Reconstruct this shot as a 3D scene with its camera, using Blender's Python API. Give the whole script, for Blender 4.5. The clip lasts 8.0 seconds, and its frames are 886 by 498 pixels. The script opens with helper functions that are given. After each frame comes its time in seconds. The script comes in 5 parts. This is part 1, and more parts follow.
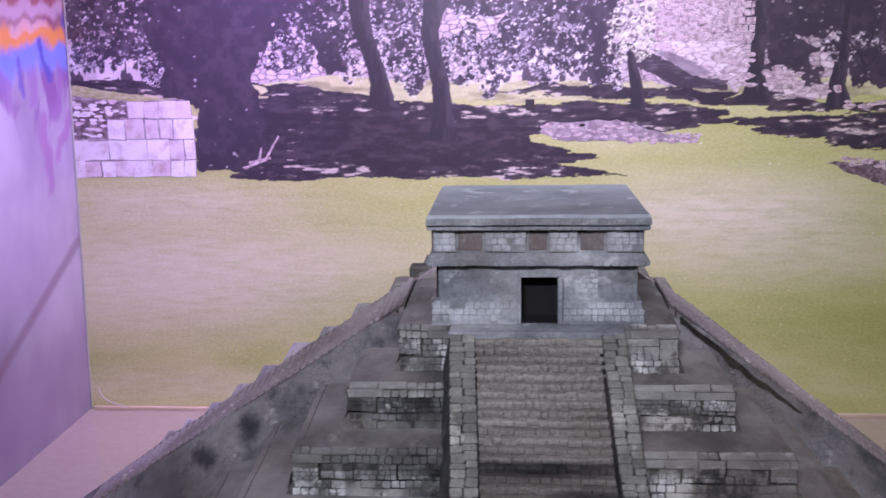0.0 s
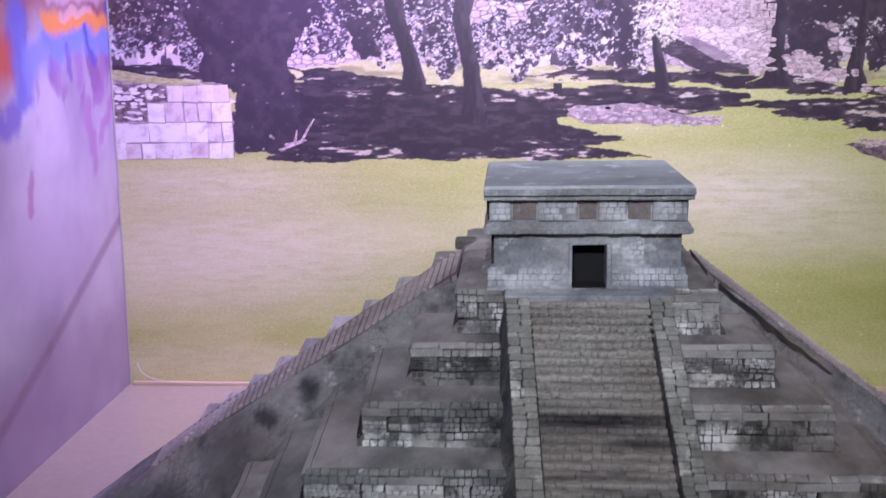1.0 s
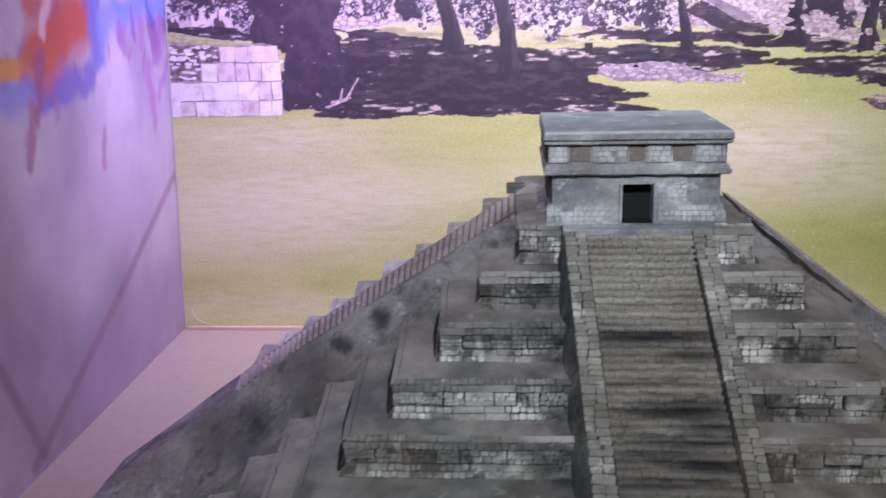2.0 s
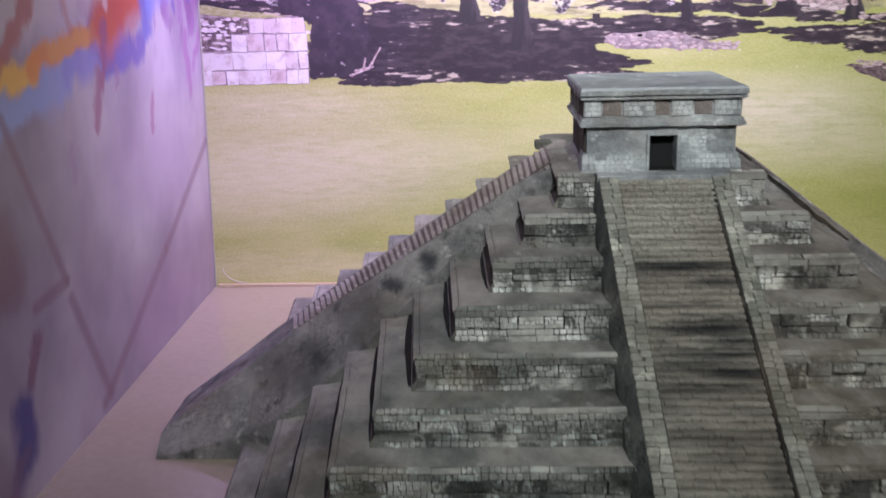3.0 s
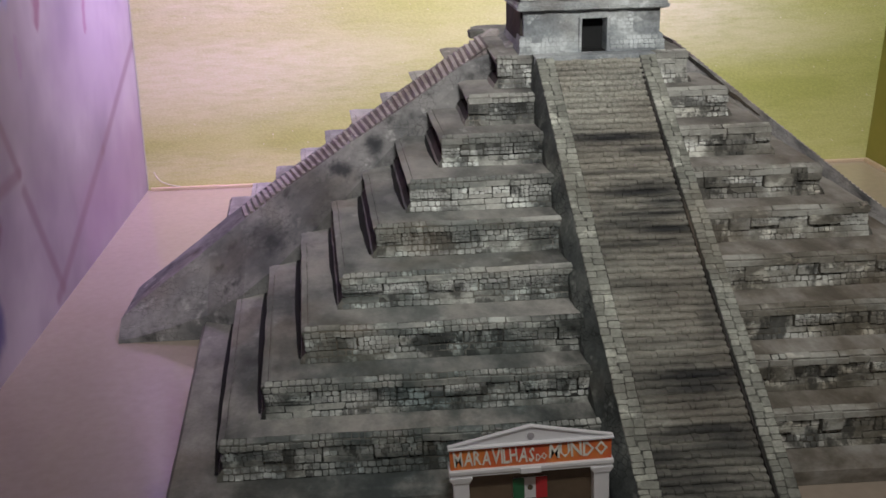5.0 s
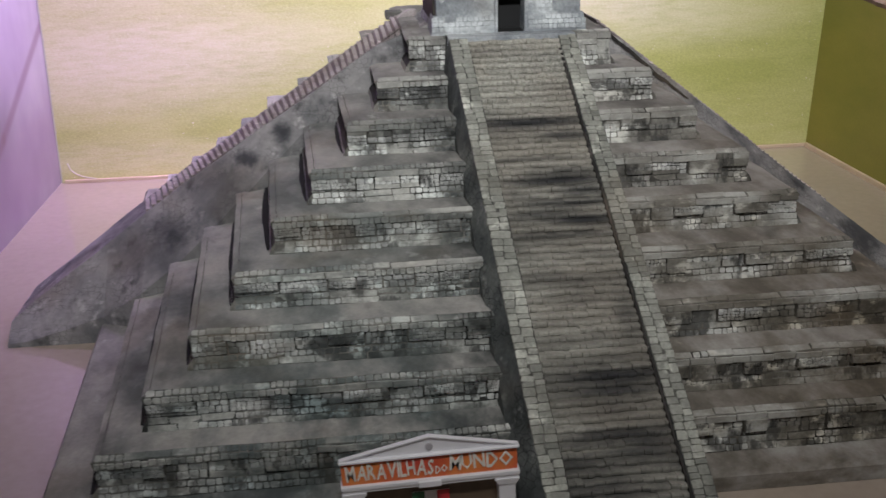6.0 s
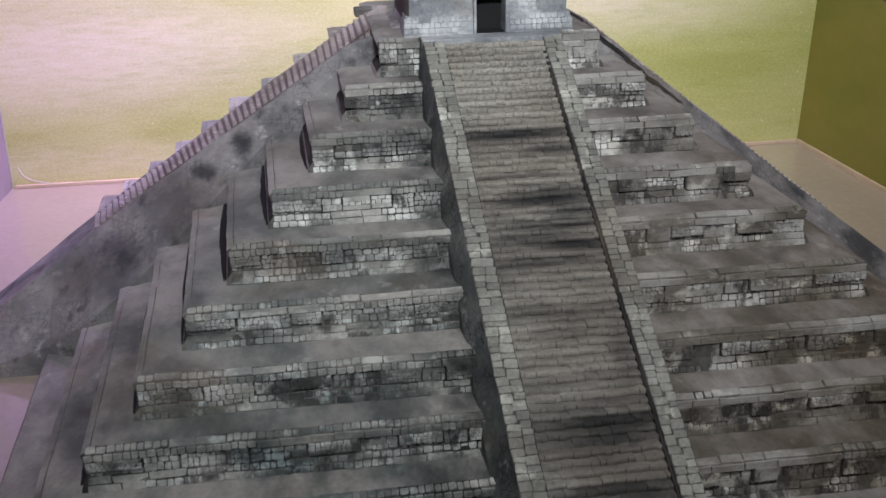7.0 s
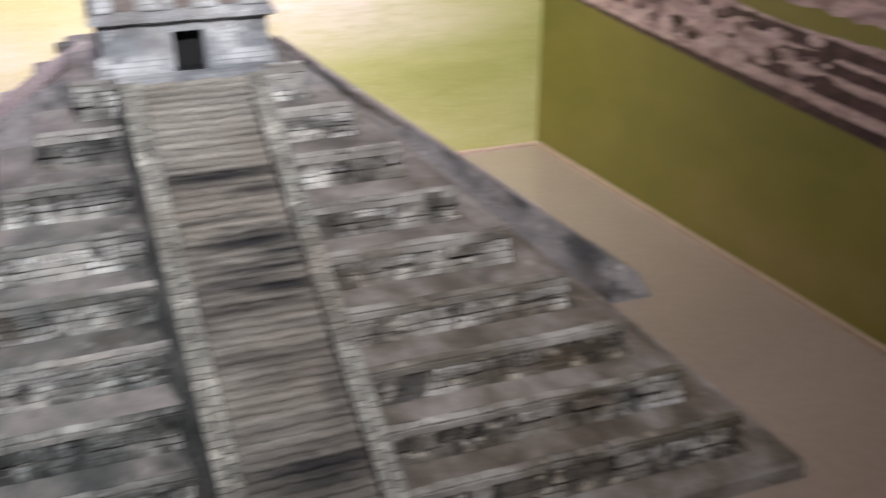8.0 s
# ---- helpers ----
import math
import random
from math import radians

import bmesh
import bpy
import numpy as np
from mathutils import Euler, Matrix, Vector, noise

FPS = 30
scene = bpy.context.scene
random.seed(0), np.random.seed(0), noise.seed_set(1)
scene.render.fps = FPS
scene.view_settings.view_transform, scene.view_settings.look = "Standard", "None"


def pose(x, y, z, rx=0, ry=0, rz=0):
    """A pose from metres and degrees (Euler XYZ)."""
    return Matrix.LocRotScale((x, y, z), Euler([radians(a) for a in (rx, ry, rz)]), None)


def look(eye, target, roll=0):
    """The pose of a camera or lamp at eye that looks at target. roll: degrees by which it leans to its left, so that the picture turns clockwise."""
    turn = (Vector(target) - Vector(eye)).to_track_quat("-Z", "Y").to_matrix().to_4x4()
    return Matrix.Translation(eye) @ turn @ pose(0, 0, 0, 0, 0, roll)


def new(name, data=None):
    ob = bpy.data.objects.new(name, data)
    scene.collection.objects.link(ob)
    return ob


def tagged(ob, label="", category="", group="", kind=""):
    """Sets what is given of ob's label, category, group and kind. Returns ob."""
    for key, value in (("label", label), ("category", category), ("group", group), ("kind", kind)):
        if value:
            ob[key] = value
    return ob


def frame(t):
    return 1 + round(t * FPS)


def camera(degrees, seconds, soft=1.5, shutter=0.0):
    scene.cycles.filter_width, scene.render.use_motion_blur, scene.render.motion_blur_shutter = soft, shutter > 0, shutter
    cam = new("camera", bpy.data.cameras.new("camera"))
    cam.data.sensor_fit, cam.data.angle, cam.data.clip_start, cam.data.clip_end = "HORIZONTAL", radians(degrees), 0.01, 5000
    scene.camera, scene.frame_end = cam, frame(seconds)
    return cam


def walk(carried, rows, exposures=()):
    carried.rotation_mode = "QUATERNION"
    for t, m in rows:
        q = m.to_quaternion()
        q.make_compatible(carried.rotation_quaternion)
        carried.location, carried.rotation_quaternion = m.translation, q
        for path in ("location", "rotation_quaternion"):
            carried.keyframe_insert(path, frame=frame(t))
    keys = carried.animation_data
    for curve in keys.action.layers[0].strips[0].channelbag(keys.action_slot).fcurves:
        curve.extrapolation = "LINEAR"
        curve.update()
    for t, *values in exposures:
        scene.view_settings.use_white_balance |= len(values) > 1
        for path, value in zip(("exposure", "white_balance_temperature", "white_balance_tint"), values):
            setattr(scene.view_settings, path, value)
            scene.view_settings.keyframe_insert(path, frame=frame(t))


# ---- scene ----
cam = camera(48.5, 8.0, soft=1.5, shutter=0.6)
PATH = [
    (0, (-0.034, -1.581, 1.131), (-0.183, 0.371, 0.722), -1.0),
    (0.5, (-0.087, -1.619, 1.121), (-0.233, 0.332, 0.707), -1.0),
    (1, (-0.128, -1.697, 1.115), (-0.271, 0.252, 0.69), -1.0),
    (1.5, (-0.172, -1.82, 1.101), (-0.314, 0.122, 0.645), -1.1),
    (1.7, (-0.192, -1.858, 1.11), (-0.335, 0.08, 0.638), -1.2),
    (2.8, (-0.38, -2.113, 1.106), (-0.485, -0.185, 0.583), -1.4),
    (3, (-0.393, -2.169, 1.099), (-0.475, -0.243, 0.567), -1.4),
    (3.5, (-0.416, -2.306, 1.068), (-0.448, -0.385, 0.512), -1.4),
    (4, (-0.444, -2.348, 1.05), (-0.432, -0.441, 0.446), -1.4),
    (4.2, (-0.464, -2.346, 1.046), (-0.435, -0.446, 0.422), -1.5),
    (5.3, (-0.509, -2.315, 1.042), (-0.366, -0.445, 0.345), -1.4),
    (5.5, (-0.476, -2.284, 1.033), (-0.318, -0.417, 0.332), -1.4),
    (6, (-0.385, -2.212, 1.004), (-0.194, -0.351, 0.296), -1.3),
    (6.5, (-0.369, -2.12, 0.996), (-0.162, -0.267, 0.272), -1.3),
    (7, (-0.359, -2.015, 1.016), (-0.125, -0.173, 0.273), -1.3),
    (7.5, (-0.311, -1.979, 1.037), (-0.031, -0.147, 0.285), -1.5),
    (7.7, (-0.256, -2.005, 1.06), (0.122, -0.191, 0.306), -1.3),
    (7.82, (-0.231, -2.011, 1.069), (0.262, -0.227, 0.313), -1.35),
    (8, (-0.192, -2.021, 1.081), (0.431, -0.279, 0.321), -1.4),
]
EXPOSURES = [(0.0, -0.4, 5450, 23), (1.0, -0.26, 5450, 19), (1.5, -0.2, 5500, 17), (3.0, -0.16, 5900, 4), (4.0, -0.14, 6250, 5), (5.5, 0.06, 6100, 7), (7.0, 0.16, 5780, 10), (7.5, 0.17, 5800, 10), (7.8, 0.28, 5880, 13), (8.0, 0.56, 5950, 16)]
walk(cam, [(t, look(eye, target, roll)) for t, eye, target, roll in PATH], EXPOSURES)

# ---- light ----
world = bpy.data.worlds.new("world")
scene.world = world
world.use_nodes = True
world.node_tree.nodes["Background"].inputs[0].default_value = (0.8, 0.85, 1.0, 1)
world.node_tree.nodes["Background"].inputs[1].default_value = 0.02


def area(name, m, sx, sy, watts, colour, spread=180):
    lamp = bpy.data.lights.new(name, "AREA")
    lamp.shape, lamp.size, lamp.size_y, lamp.energy, lamp.color, lamp.spread = "RECTANGLE", sx, sy, watts, colour, radians(spread)
    ob = new(name, lamp)
    ob.matrix_world = m
    return tagged(ob, kind="structure")


area("violet_spot_light", look((-0.5, 1.16, 1.62), (-1.5, 0.92, 0.55)), 0.4, 0.15, 8.2, (0.75, 0.48, 1.0), 92)
area("violet_strip_light", look((-0.35, 0.95, 1.9), (-0.35, 1.32, 1.0)), 1.6, 0.05, 5.6, (0.78, 0.42, 1.0), 66)
area("key_spot_light", look((-0.3, -2.3, 2.2), (-0.15, 0.85, 0.85)), 0.4, 0.25, 18.5, (1.0, 0.955, 0.88), 84)
area("ceiling_panel_light", look((1.0, -1.6, 2.22), (1.2, -0.9, 0)), 1.0, 0.6, 9, (1.0, 0.93, 0.84))
area("track_light", look((0.16, 0.35, 2.2), (0.16, 1.32, 0.75)), 1.7, 0.1, 12.8, (1.0, 0.95, 0.87), 100)


# ---- materials ----
def nodes_of(name, rough=0.8, metal=0.0):
    mat = bpy.data.materials.new(name)
    mat.use_nodes = True
    nt = mat.node_tree
    b = nt.nodes["Principled BSDF"]
    b.inputs["Roughness"].default_value = rough
    b.inputs["Metallic"].default_value = metal
    return mat, nt, b


def node(nt, kind, **values):
    n = nt.nodes.new(kind)
    for key, value in values.items():
        n.inputs[key.replace("_", " ")].default_value = value
    return n


def coords(nt, world_space=True):
    if world_space:
        return nt.nodes.new("ShaderNodeNewGeometry").outputs["Position"]
    return nt.nodes.new("ShaderNodeTexCoord").outputs["Object"]


def noise_tex(nt, co, scale, detail=4.0, rough=0.6, stretch=None, shift=0.0):
    n = node(nt, "ShaderNodeTexNoise", Scale=scale, Detail=detail, Roughness=rough)
    if stretch or shift:
        mp = nt.nodes.new("ShaderNodeMapping")
        mp.inputs["Scale"].default_value = stretch or (1, 1, 1)
        mp.inputs["Location"].default_value = (shift, shift * 0.7, -shift)
        nt.links.new(co, mp.inputs["Vector"])
        co = mp.outputs[0]
    nt.links.new(co, n.inputs["Vector"])
    return n.outputs["Fac"]


def ramp(nt, fac, stops):
    r = nt.nodes.new("ShaderNodeValToRGB")
    el = r.color_ramp.elements
    while len(el) < len(stops):
        el.new(0.5)
    for e, (p, c) in zip(el, stops):
        e.position = p
        e.color = (*c, 1) if len(c) == 3 else c
    nt.links.new(fac, r.inputs["Fac"])
    return r.outputs["Color"]


def mix(nt, fac, a, b, blend="MIX"):
    m = nt.nodes.new("ShaderNodeMix")
    m.data_type, m.blend_type = "RGBA", blend
    for sock, v in ((m.inputs["Factor"], fac), (m.inputs["A"], a), (m.inputs["B"], b)):
        if isinstance(v, (int, float)):
            sock.default_value = v
        elif isinstance(v, tuple):
            sock.default_value = (*v, 1)
        else:
            nt.links.new(v, sock)
    return m.outputs["Result"]


def maths(nt, op, a, b=0.0, clamp=False):
    m = nt.nodes.new("ShaderNodeMath")
    m.operation, m.use_clamp = op, clamp
    for sock, v in ((m.inputs[0], a), (m.inputs[1], b)):
        if isinstance(v, (int, float)):
            sock.default_value = v
        else:
            nt.links.new(v, sock)
    return m.outputs[0]


def step_ramp(nt, fac, lo, hi):
    m = nt.nodes.new("ShaderNodeMapRange")
    m.interpolation_type = "SMOOTHSTEP"
    m.inputs["From Min"].default_value, m.inputs["From Max"].default_value = lo, hi
    nt.links.new(fac, m.inputs["Value"])
    return m.outputs["Result"]


def relief(nt, b, height, strength=0.3, distance=0.002):
    bump = node(nt, "ShaderNodeBump", Strength=strength, Distance=distance)
    nt.links.new(height, bump.inputs["Height"])
    nt.links.new(bump.outputs[0], b.inputs["Normal"])


def soft_ellipse(nt, co, c, r, axes="XZ", edge=0.5):
    """1 inside an ellipse on a wall, fading to 0 at its rim."""
    sep = nt.nodes.new("ShaderNodeSeparateXYZ")
    nt.links.new(co, sep.inputs[0])
    sq = []
    for axis, cc, rr in zip(axes, c, r):
        d = maths(nt, "DIVIDE", maths(nt, "SUBTRACT", sep.outputs[axis], cc), rr)
        sq.append(maths(nt, "MULTIPLY", d, d))
    dist = maths(nt, "SQRT", maths(nt, "ADD", sq[0], sq[1]))
    return maths(nt, "SUBTRACT", 1.0, step_ramp(nt, dist, 1.0 - edge, 1.0 + edge))


def painted_stone(name, dark, mid, light, stain=0.5, stretch=(1, 1, 1), random_per=0.0, grain=160, wash=0.45, spread=0.14, brown=0.35, zones=False, spots=(), pale=(0.56, 0.72), drips=0.0, tooth=0.35, brushed=(), cracks=0.0):
    """Weathered model plaster: a mid coat, light dry-brushing, dark washes, a little brown."""
    mat, nt, b = nodes_of(name, 0.85)
    co = coords(nt)
    big = noise_tex(nt, co, 7, 5, 0.62, stretch)
    fine = noise_tex(nt, co, grain, 4, 0.65)
    patch = noise_tex(nt, co, 22, 4, 0.6, stretch, 3.1)
    col = ramp(nt, big, [(0.5 - spread, dark), (0.5, mid), (0.5 + spread, light)])
    col = mix(nt, step_ramp(nt, patch, *pale), col, tuple(c * 1.35 for c in light))
    if drips:
        run = noise_tex(nt, co, 15, 4, 0.62, (1.3, 1.0, 0.75), 21.0)
        col = mix(nt, maths(nt, "MULTIPLY", step_ramp(nt, run, 0.53, 0.62), drips), col, tuple(c * 0.42 for c in dark))
    col = mix(nt, maths(nt, "MULTIPLY", step_ramp(nt, noise_tex(nt, co, 11, 4, 0.6, stretch, 7.7), 0.52, 0.74), stain), col, tuple(c * wash for c in dark))
    col = mix(nt, maths(nt, "MULTIPLY", step_ramp(nt, noise_tex(nt, co, 5, 3, 0.5, None, 12.3), 0.5, 0.7), brown), col, (0.2, 0.155, 0.11))
    col = mix(nt, tooth, col, ramp(nt, fine, [(0.3, (0.25, 0.25, 0.25)), (0.7, (0.75, 0.75, 0.75))]), "OVERLAY")
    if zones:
        # third zone: the stair rail's shade is put into the stone colour
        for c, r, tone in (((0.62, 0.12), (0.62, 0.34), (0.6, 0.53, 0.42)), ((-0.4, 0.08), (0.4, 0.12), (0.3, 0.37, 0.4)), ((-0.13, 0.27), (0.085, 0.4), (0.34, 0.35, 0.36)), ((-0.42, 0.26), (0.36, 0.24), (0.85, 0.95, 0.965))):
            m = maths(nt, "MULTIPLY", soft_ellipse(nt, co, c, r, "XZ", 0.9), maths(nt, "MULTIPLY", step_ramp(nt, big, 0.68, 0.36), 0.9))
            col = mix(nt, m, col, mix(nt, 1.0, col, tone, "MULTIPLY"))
    for c, r, k in spots:
        m = soft_ellipse(nt, co, c, tuple(q * 1.15 for q in r), "XZ", 1.0)
        m = step_ramp(nt, maths(nt, "ADD", m, maths(nt, "MULTIPLY", maths(nt, "SUBTRACT", mix(nt, 0.5, patch, fine), 0.5), 1.8)), 0.2, 1.0)
        m = maths(nt, "MULTIPLY", m, step_ramp(nt, soft_ellipse(nt, co, c, tuple(q * 1.6 for q in r), "XZ", 1.0), 0.05, 0.3))
        col = mix(nt, maths(nt, "MULTIPLY", m, k * 0.85), col, (0.035, 0.038, 0.048))
    if cracks:  # faint incised joints
        cell = node(nt, "ShaderNodeTexVoronoi", Scale=62.0, Randomness=0.65)
        cell.feature = "DISTANCE_TO_EDGE"
        mp = nt.nodes.new("ShaderNodeMapping")
        mp.inputs["Scale"].default_value = (1.0, 0.8, 1.5)
        nt.links.new(co, mp.inputs["Vector"])
        nt.links.new(mp.outputs[0], cell.inputs["Vector"])
        line = maths(nt, "SUBTRACT", 1.0, step_ramp(nt, cell.outputs["Distance"], 0.015, 0.06))
        line = maths(nt, "MULTIPLY", maths(nt, "MULTIPLY", line, step_ramp(nt, noise_tex(nt, co, 13, 3, 0.5, None, 31.0), 0.46, 0.6)), cracks)
        col = mix(nt, line, col, tuple(v * 0.45 for v in dark))
    for c, r, k in brushed:
        m = maths(nt, "MULTIPLY", soft_ellipse(nt, co, c, r, "XZ", 0.7), maths(nt, "MULTIPLY", step_ramp(nt, mix(nt, 0.5, patch, fine), 0.25, 0.6), k))
        col = mix(nt, m, col, tuple(min(0.8, v * 1.3) for v in light))
    if random_per:
        info = nt.nodes.new("ShaderNodeObjectInfo").outputs["Random"] if random_per > 0 else nt.nodes.new("ShaderNodeNewGeometry").outputs["Random Per Island"]
        k = abs(random_per)
        col = mix(nt, 1.0, col, ramp(nt, info, [(0, (1 - k,) * 3), (1, (1 + k * 0.6,) * 3)]), "MULTIPLY")
    deep = node(nt, "ShaderNodeGamma", Gamma=1.16)
    nt.links.new(col, deep.inputs["Color"])
    nt.links.new(deep.outputs[0], b.inputs["Base Color"])
    relief(nt, b, mix(nt, 0.5, fine, patch), 1.4 * tooth, 0.0015)
    return mat


STONE = painted_stone("weathered_plaster", (0.1, 0.1, 0.1), (0.2, 0.195, 0.18), (0.32, 0.315, 0.29))
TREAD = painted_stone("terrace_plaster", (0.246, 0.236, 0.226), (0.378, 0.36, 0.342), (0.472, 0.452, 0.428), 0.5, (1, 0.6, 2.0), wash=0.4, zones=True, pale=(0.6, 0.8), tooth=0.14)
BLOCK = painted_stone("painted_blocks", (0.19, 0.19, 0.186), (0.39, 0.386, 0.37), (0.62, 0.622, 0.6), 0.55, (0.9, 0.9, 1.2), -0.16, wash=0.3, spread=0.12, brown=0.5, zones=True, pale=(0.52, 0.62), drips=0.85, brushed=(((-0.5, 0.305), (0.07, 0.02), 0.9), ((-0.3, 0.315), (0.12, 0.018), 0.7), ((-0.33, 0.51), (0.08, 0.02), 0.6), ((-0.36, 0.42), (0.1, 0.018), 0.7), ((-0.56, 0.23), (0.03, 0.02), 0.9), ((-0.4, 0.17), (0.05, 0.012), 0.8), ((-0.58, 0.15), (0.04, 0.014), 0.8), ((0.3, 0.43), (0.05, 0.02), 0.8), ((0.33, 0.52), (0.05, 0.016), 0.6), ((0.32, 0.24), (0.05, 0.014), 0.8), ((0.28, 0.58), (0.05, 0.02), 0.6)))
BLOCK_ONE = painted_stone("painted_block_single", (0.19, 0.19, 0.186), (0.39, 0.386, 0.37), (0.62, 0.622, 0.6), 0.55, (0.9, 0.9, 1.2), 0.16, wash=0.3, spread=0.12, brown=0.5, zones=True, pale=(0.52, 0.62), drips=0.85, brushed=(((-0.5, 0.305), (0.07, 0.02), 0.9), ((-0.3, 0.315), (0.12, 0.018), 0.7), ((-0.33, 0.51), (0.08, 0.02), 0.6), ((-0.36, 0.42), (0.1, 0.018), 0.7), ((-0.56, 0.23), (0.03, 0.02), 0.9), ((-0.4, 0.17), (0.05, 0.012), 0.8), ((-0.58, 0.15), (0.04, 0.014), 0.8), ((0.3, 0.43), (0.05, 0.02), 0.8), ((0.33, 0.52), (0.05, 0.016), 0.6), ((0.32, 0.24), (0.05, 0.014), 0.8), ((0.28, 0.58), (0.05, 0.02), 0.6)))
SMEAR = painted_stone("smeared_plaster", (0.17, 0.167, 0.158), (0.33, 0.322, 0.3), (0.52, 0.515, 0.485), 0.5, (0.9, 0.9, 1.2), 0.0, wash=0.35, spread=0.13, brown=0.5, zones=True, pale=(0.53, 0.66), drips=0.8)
PAVER = painted_stone("rail_pavers", (0.27, 0.272, 0.243), (0.38, 0.382, 0.343), (0.48, 0.48, 0.432), 0.25, (1, 1, 1), 0.25)
JOINT = painted_stone("dark_joint", (0.05, 0.05, 0.048), (0.1, 0.098, 0.09), (0.17, 0.166, 0.15), 0.6, (1.5, 1.5, 1.5))
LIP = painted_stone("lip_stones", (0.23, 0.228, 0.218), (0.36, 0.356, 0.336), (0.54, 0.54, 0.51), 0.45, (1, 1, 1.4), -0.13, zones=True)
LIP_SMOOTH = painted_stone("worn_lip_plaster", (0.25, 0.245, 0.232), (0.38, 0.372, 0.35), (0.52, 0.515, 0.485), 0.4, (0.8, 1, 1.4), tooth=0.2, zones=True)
# dark blue-grey rail sides; their shade is put into the colour too
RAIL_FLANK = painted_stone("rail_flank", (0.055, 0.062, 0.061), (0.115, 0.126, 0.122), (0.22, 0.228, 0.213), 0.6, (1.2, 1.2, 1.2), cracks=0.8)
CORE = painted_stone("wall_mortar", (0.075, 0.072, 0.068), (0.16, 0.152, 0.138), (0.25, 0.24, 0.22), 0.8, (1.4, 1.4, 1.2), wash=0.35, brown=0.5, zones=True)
SIDE = painted_stone("smoky_side_wall", (0.2, 0.198, 0.206), (0.3, 0.292, 0.296), (0.39, 0.376, 0.375), 1.0, (1.2, 1.2, 1.2), wash=0.45, grain=70, tooth=0.2, cracks=0.5, spots=((((-0.525, 0.445), (0.022, 0.02), 1.0), ((-0.61, 0.385), (0.028, 0.015), 0.95), ((-0.8, 0.24), (0.05, 0.02), 0.5), ((-0.84, 0.2), (0.14, 0.05), 0.5), ((-0.67, 0.31), (0.09, 0.06), 0.6), ((0.62, 0.4), (0.05, 0.04), 0.8), ((0.8, 0.27), (0.05, 0.04), 0.8), ((0.95, 0.12), (0.06, 0.05), 0.8))))
TEMPLE = painted_stone("temple_plaster", (0.25, 0.268, 0.29), (0.4, 0.42, 0.44), (0.56, 0.58, 0.59), 0.55, (1.2, 1.2, 1.6), wash=0.5)
TEMPLE_BLOCK = painted_stone("temple_blocks", (0.28, 0.298, 0.32), (0.42, 0.442, 0.46), (0.58, 0.6, 0.61), 0.5, (1.2, 1.2, 1.6), -0.1, wash=0.5, pale=(0.5, 0.8), brushed=(((-0.105, 0.747), (0.045, 0.024), 0.9), ((0.11, 0.747), (0.045, 0.026), 1.0), ((-0.11, 0.698), (0.06, 0.014), 0.6), ((0.11, 0.698), (0.06, 0.016), 0.75), ((-0.05, 0.815), (0.03, 0.018), 0.7), ((0.045, 0.815), (0.024, 0.018), 0.9), ((0.145, 0.812), (0.025, 0.016), 0.8), ((-0.15, 0.812), (0.02, 0.02), 0.8)))
BED = painted_stone("stair_bed_shade", (0.15, 0.125, 0.13), (0.2, 0.168, 0.172), (0.26, 0.22, 0.22), 0.3)
STAIR_SIDE = painted_stone("mauve_stair_plaster", (0.33, 0.29, 0.293), (0.43, 0.385, 0.385), (0.5, 0.455, 0.45), 0.3)
# mostly shade put into colour: flank recesses, rail strips, the temple's west side
DARK = painted_stone("dark_shade_wash", (0.02, 0.018, 0.017), (0.045, 0.04, 0.037), (0.08, 0.07, 0.065), 0.4)
ROOF = painted_stone("roof_plaster", (0.4, 0.43, 0.465), (0.48, 0.51, 0.545), (0.55, 0.58, 0.61), 0.15, (1, 1, 1), tooth=0.12, brown=0.0)


def plain(name, colour, rough=0.6, vary=0.12, scale=9, metal=0.0):
    mat, nt, b = nodes_of(name, rough, metal)
    co = coords(nt)
    n1, n2 = noise_tex(nt, co, scale, 5), noise_tex(nt, co, scale * 14, 3)
    col = ramp(nt, n1, [(0.25, tuple(c * (1 - vary) for c in colour)), (0.75, tuple(min(1, c * (1 + vary)) for c in colour))])
    col = mix(nt, 0.12, col, ramp(nt, n2, [(0.3, (0.3,) * 3), (0.7, (0.7,) * 3)]), "OVERLAY")
    nt.links.new(col, b.inputs["Base Color"])
    relief(nt, b, n2, 0.08, 0.0006)
    return mat


# black that stands for shade: the flank strips and the unlit doorway
BLACK = plain("shade_black", (0.008, 0.008, 0.009), 0.8, 0.2, 20)
FLOOR = plain("platform_board", (0.43, 0.357, 0.292), 0.06, 0.05, 3)
FLOOR.node_tree.nodes["Principled BSDF"].inputs["IOR"].default_value = 1.7
ROOM_FLOOR = plain("room_floor", (0.3, 0.28, 0.26), 0.5, 0.1, 4)
WHITE_WALL = plain("room_paint", (0.55, 0.53, 0.5), 0.7, 0.04, 3)
PALE_BATTEN = plain("pale_batten", (0.62, 0.48, 0.365), 0.5, 0.1, 12)
BATTEN = plain("pine_batten", (0.58, 0.45, 0.32), 0.6, 0.15, 12)


# ---- building helpers ----
def thing(name, label, category, group="", kind="", at=(0, 0, 0)):
    ob = new(name)
    ob.empty_display_size = 0.05
    ob.location = at
    return tagged(ob, label, category, group, kind)


def mesh_of(name, bm, mat, smooth=False):
    me = bpy.data.meshes.new(name)
    bm.to_mesh(me)
    bm.free()
    me.materials.append(mat)
    if smooth:
        me.shade_smooth()
    return me


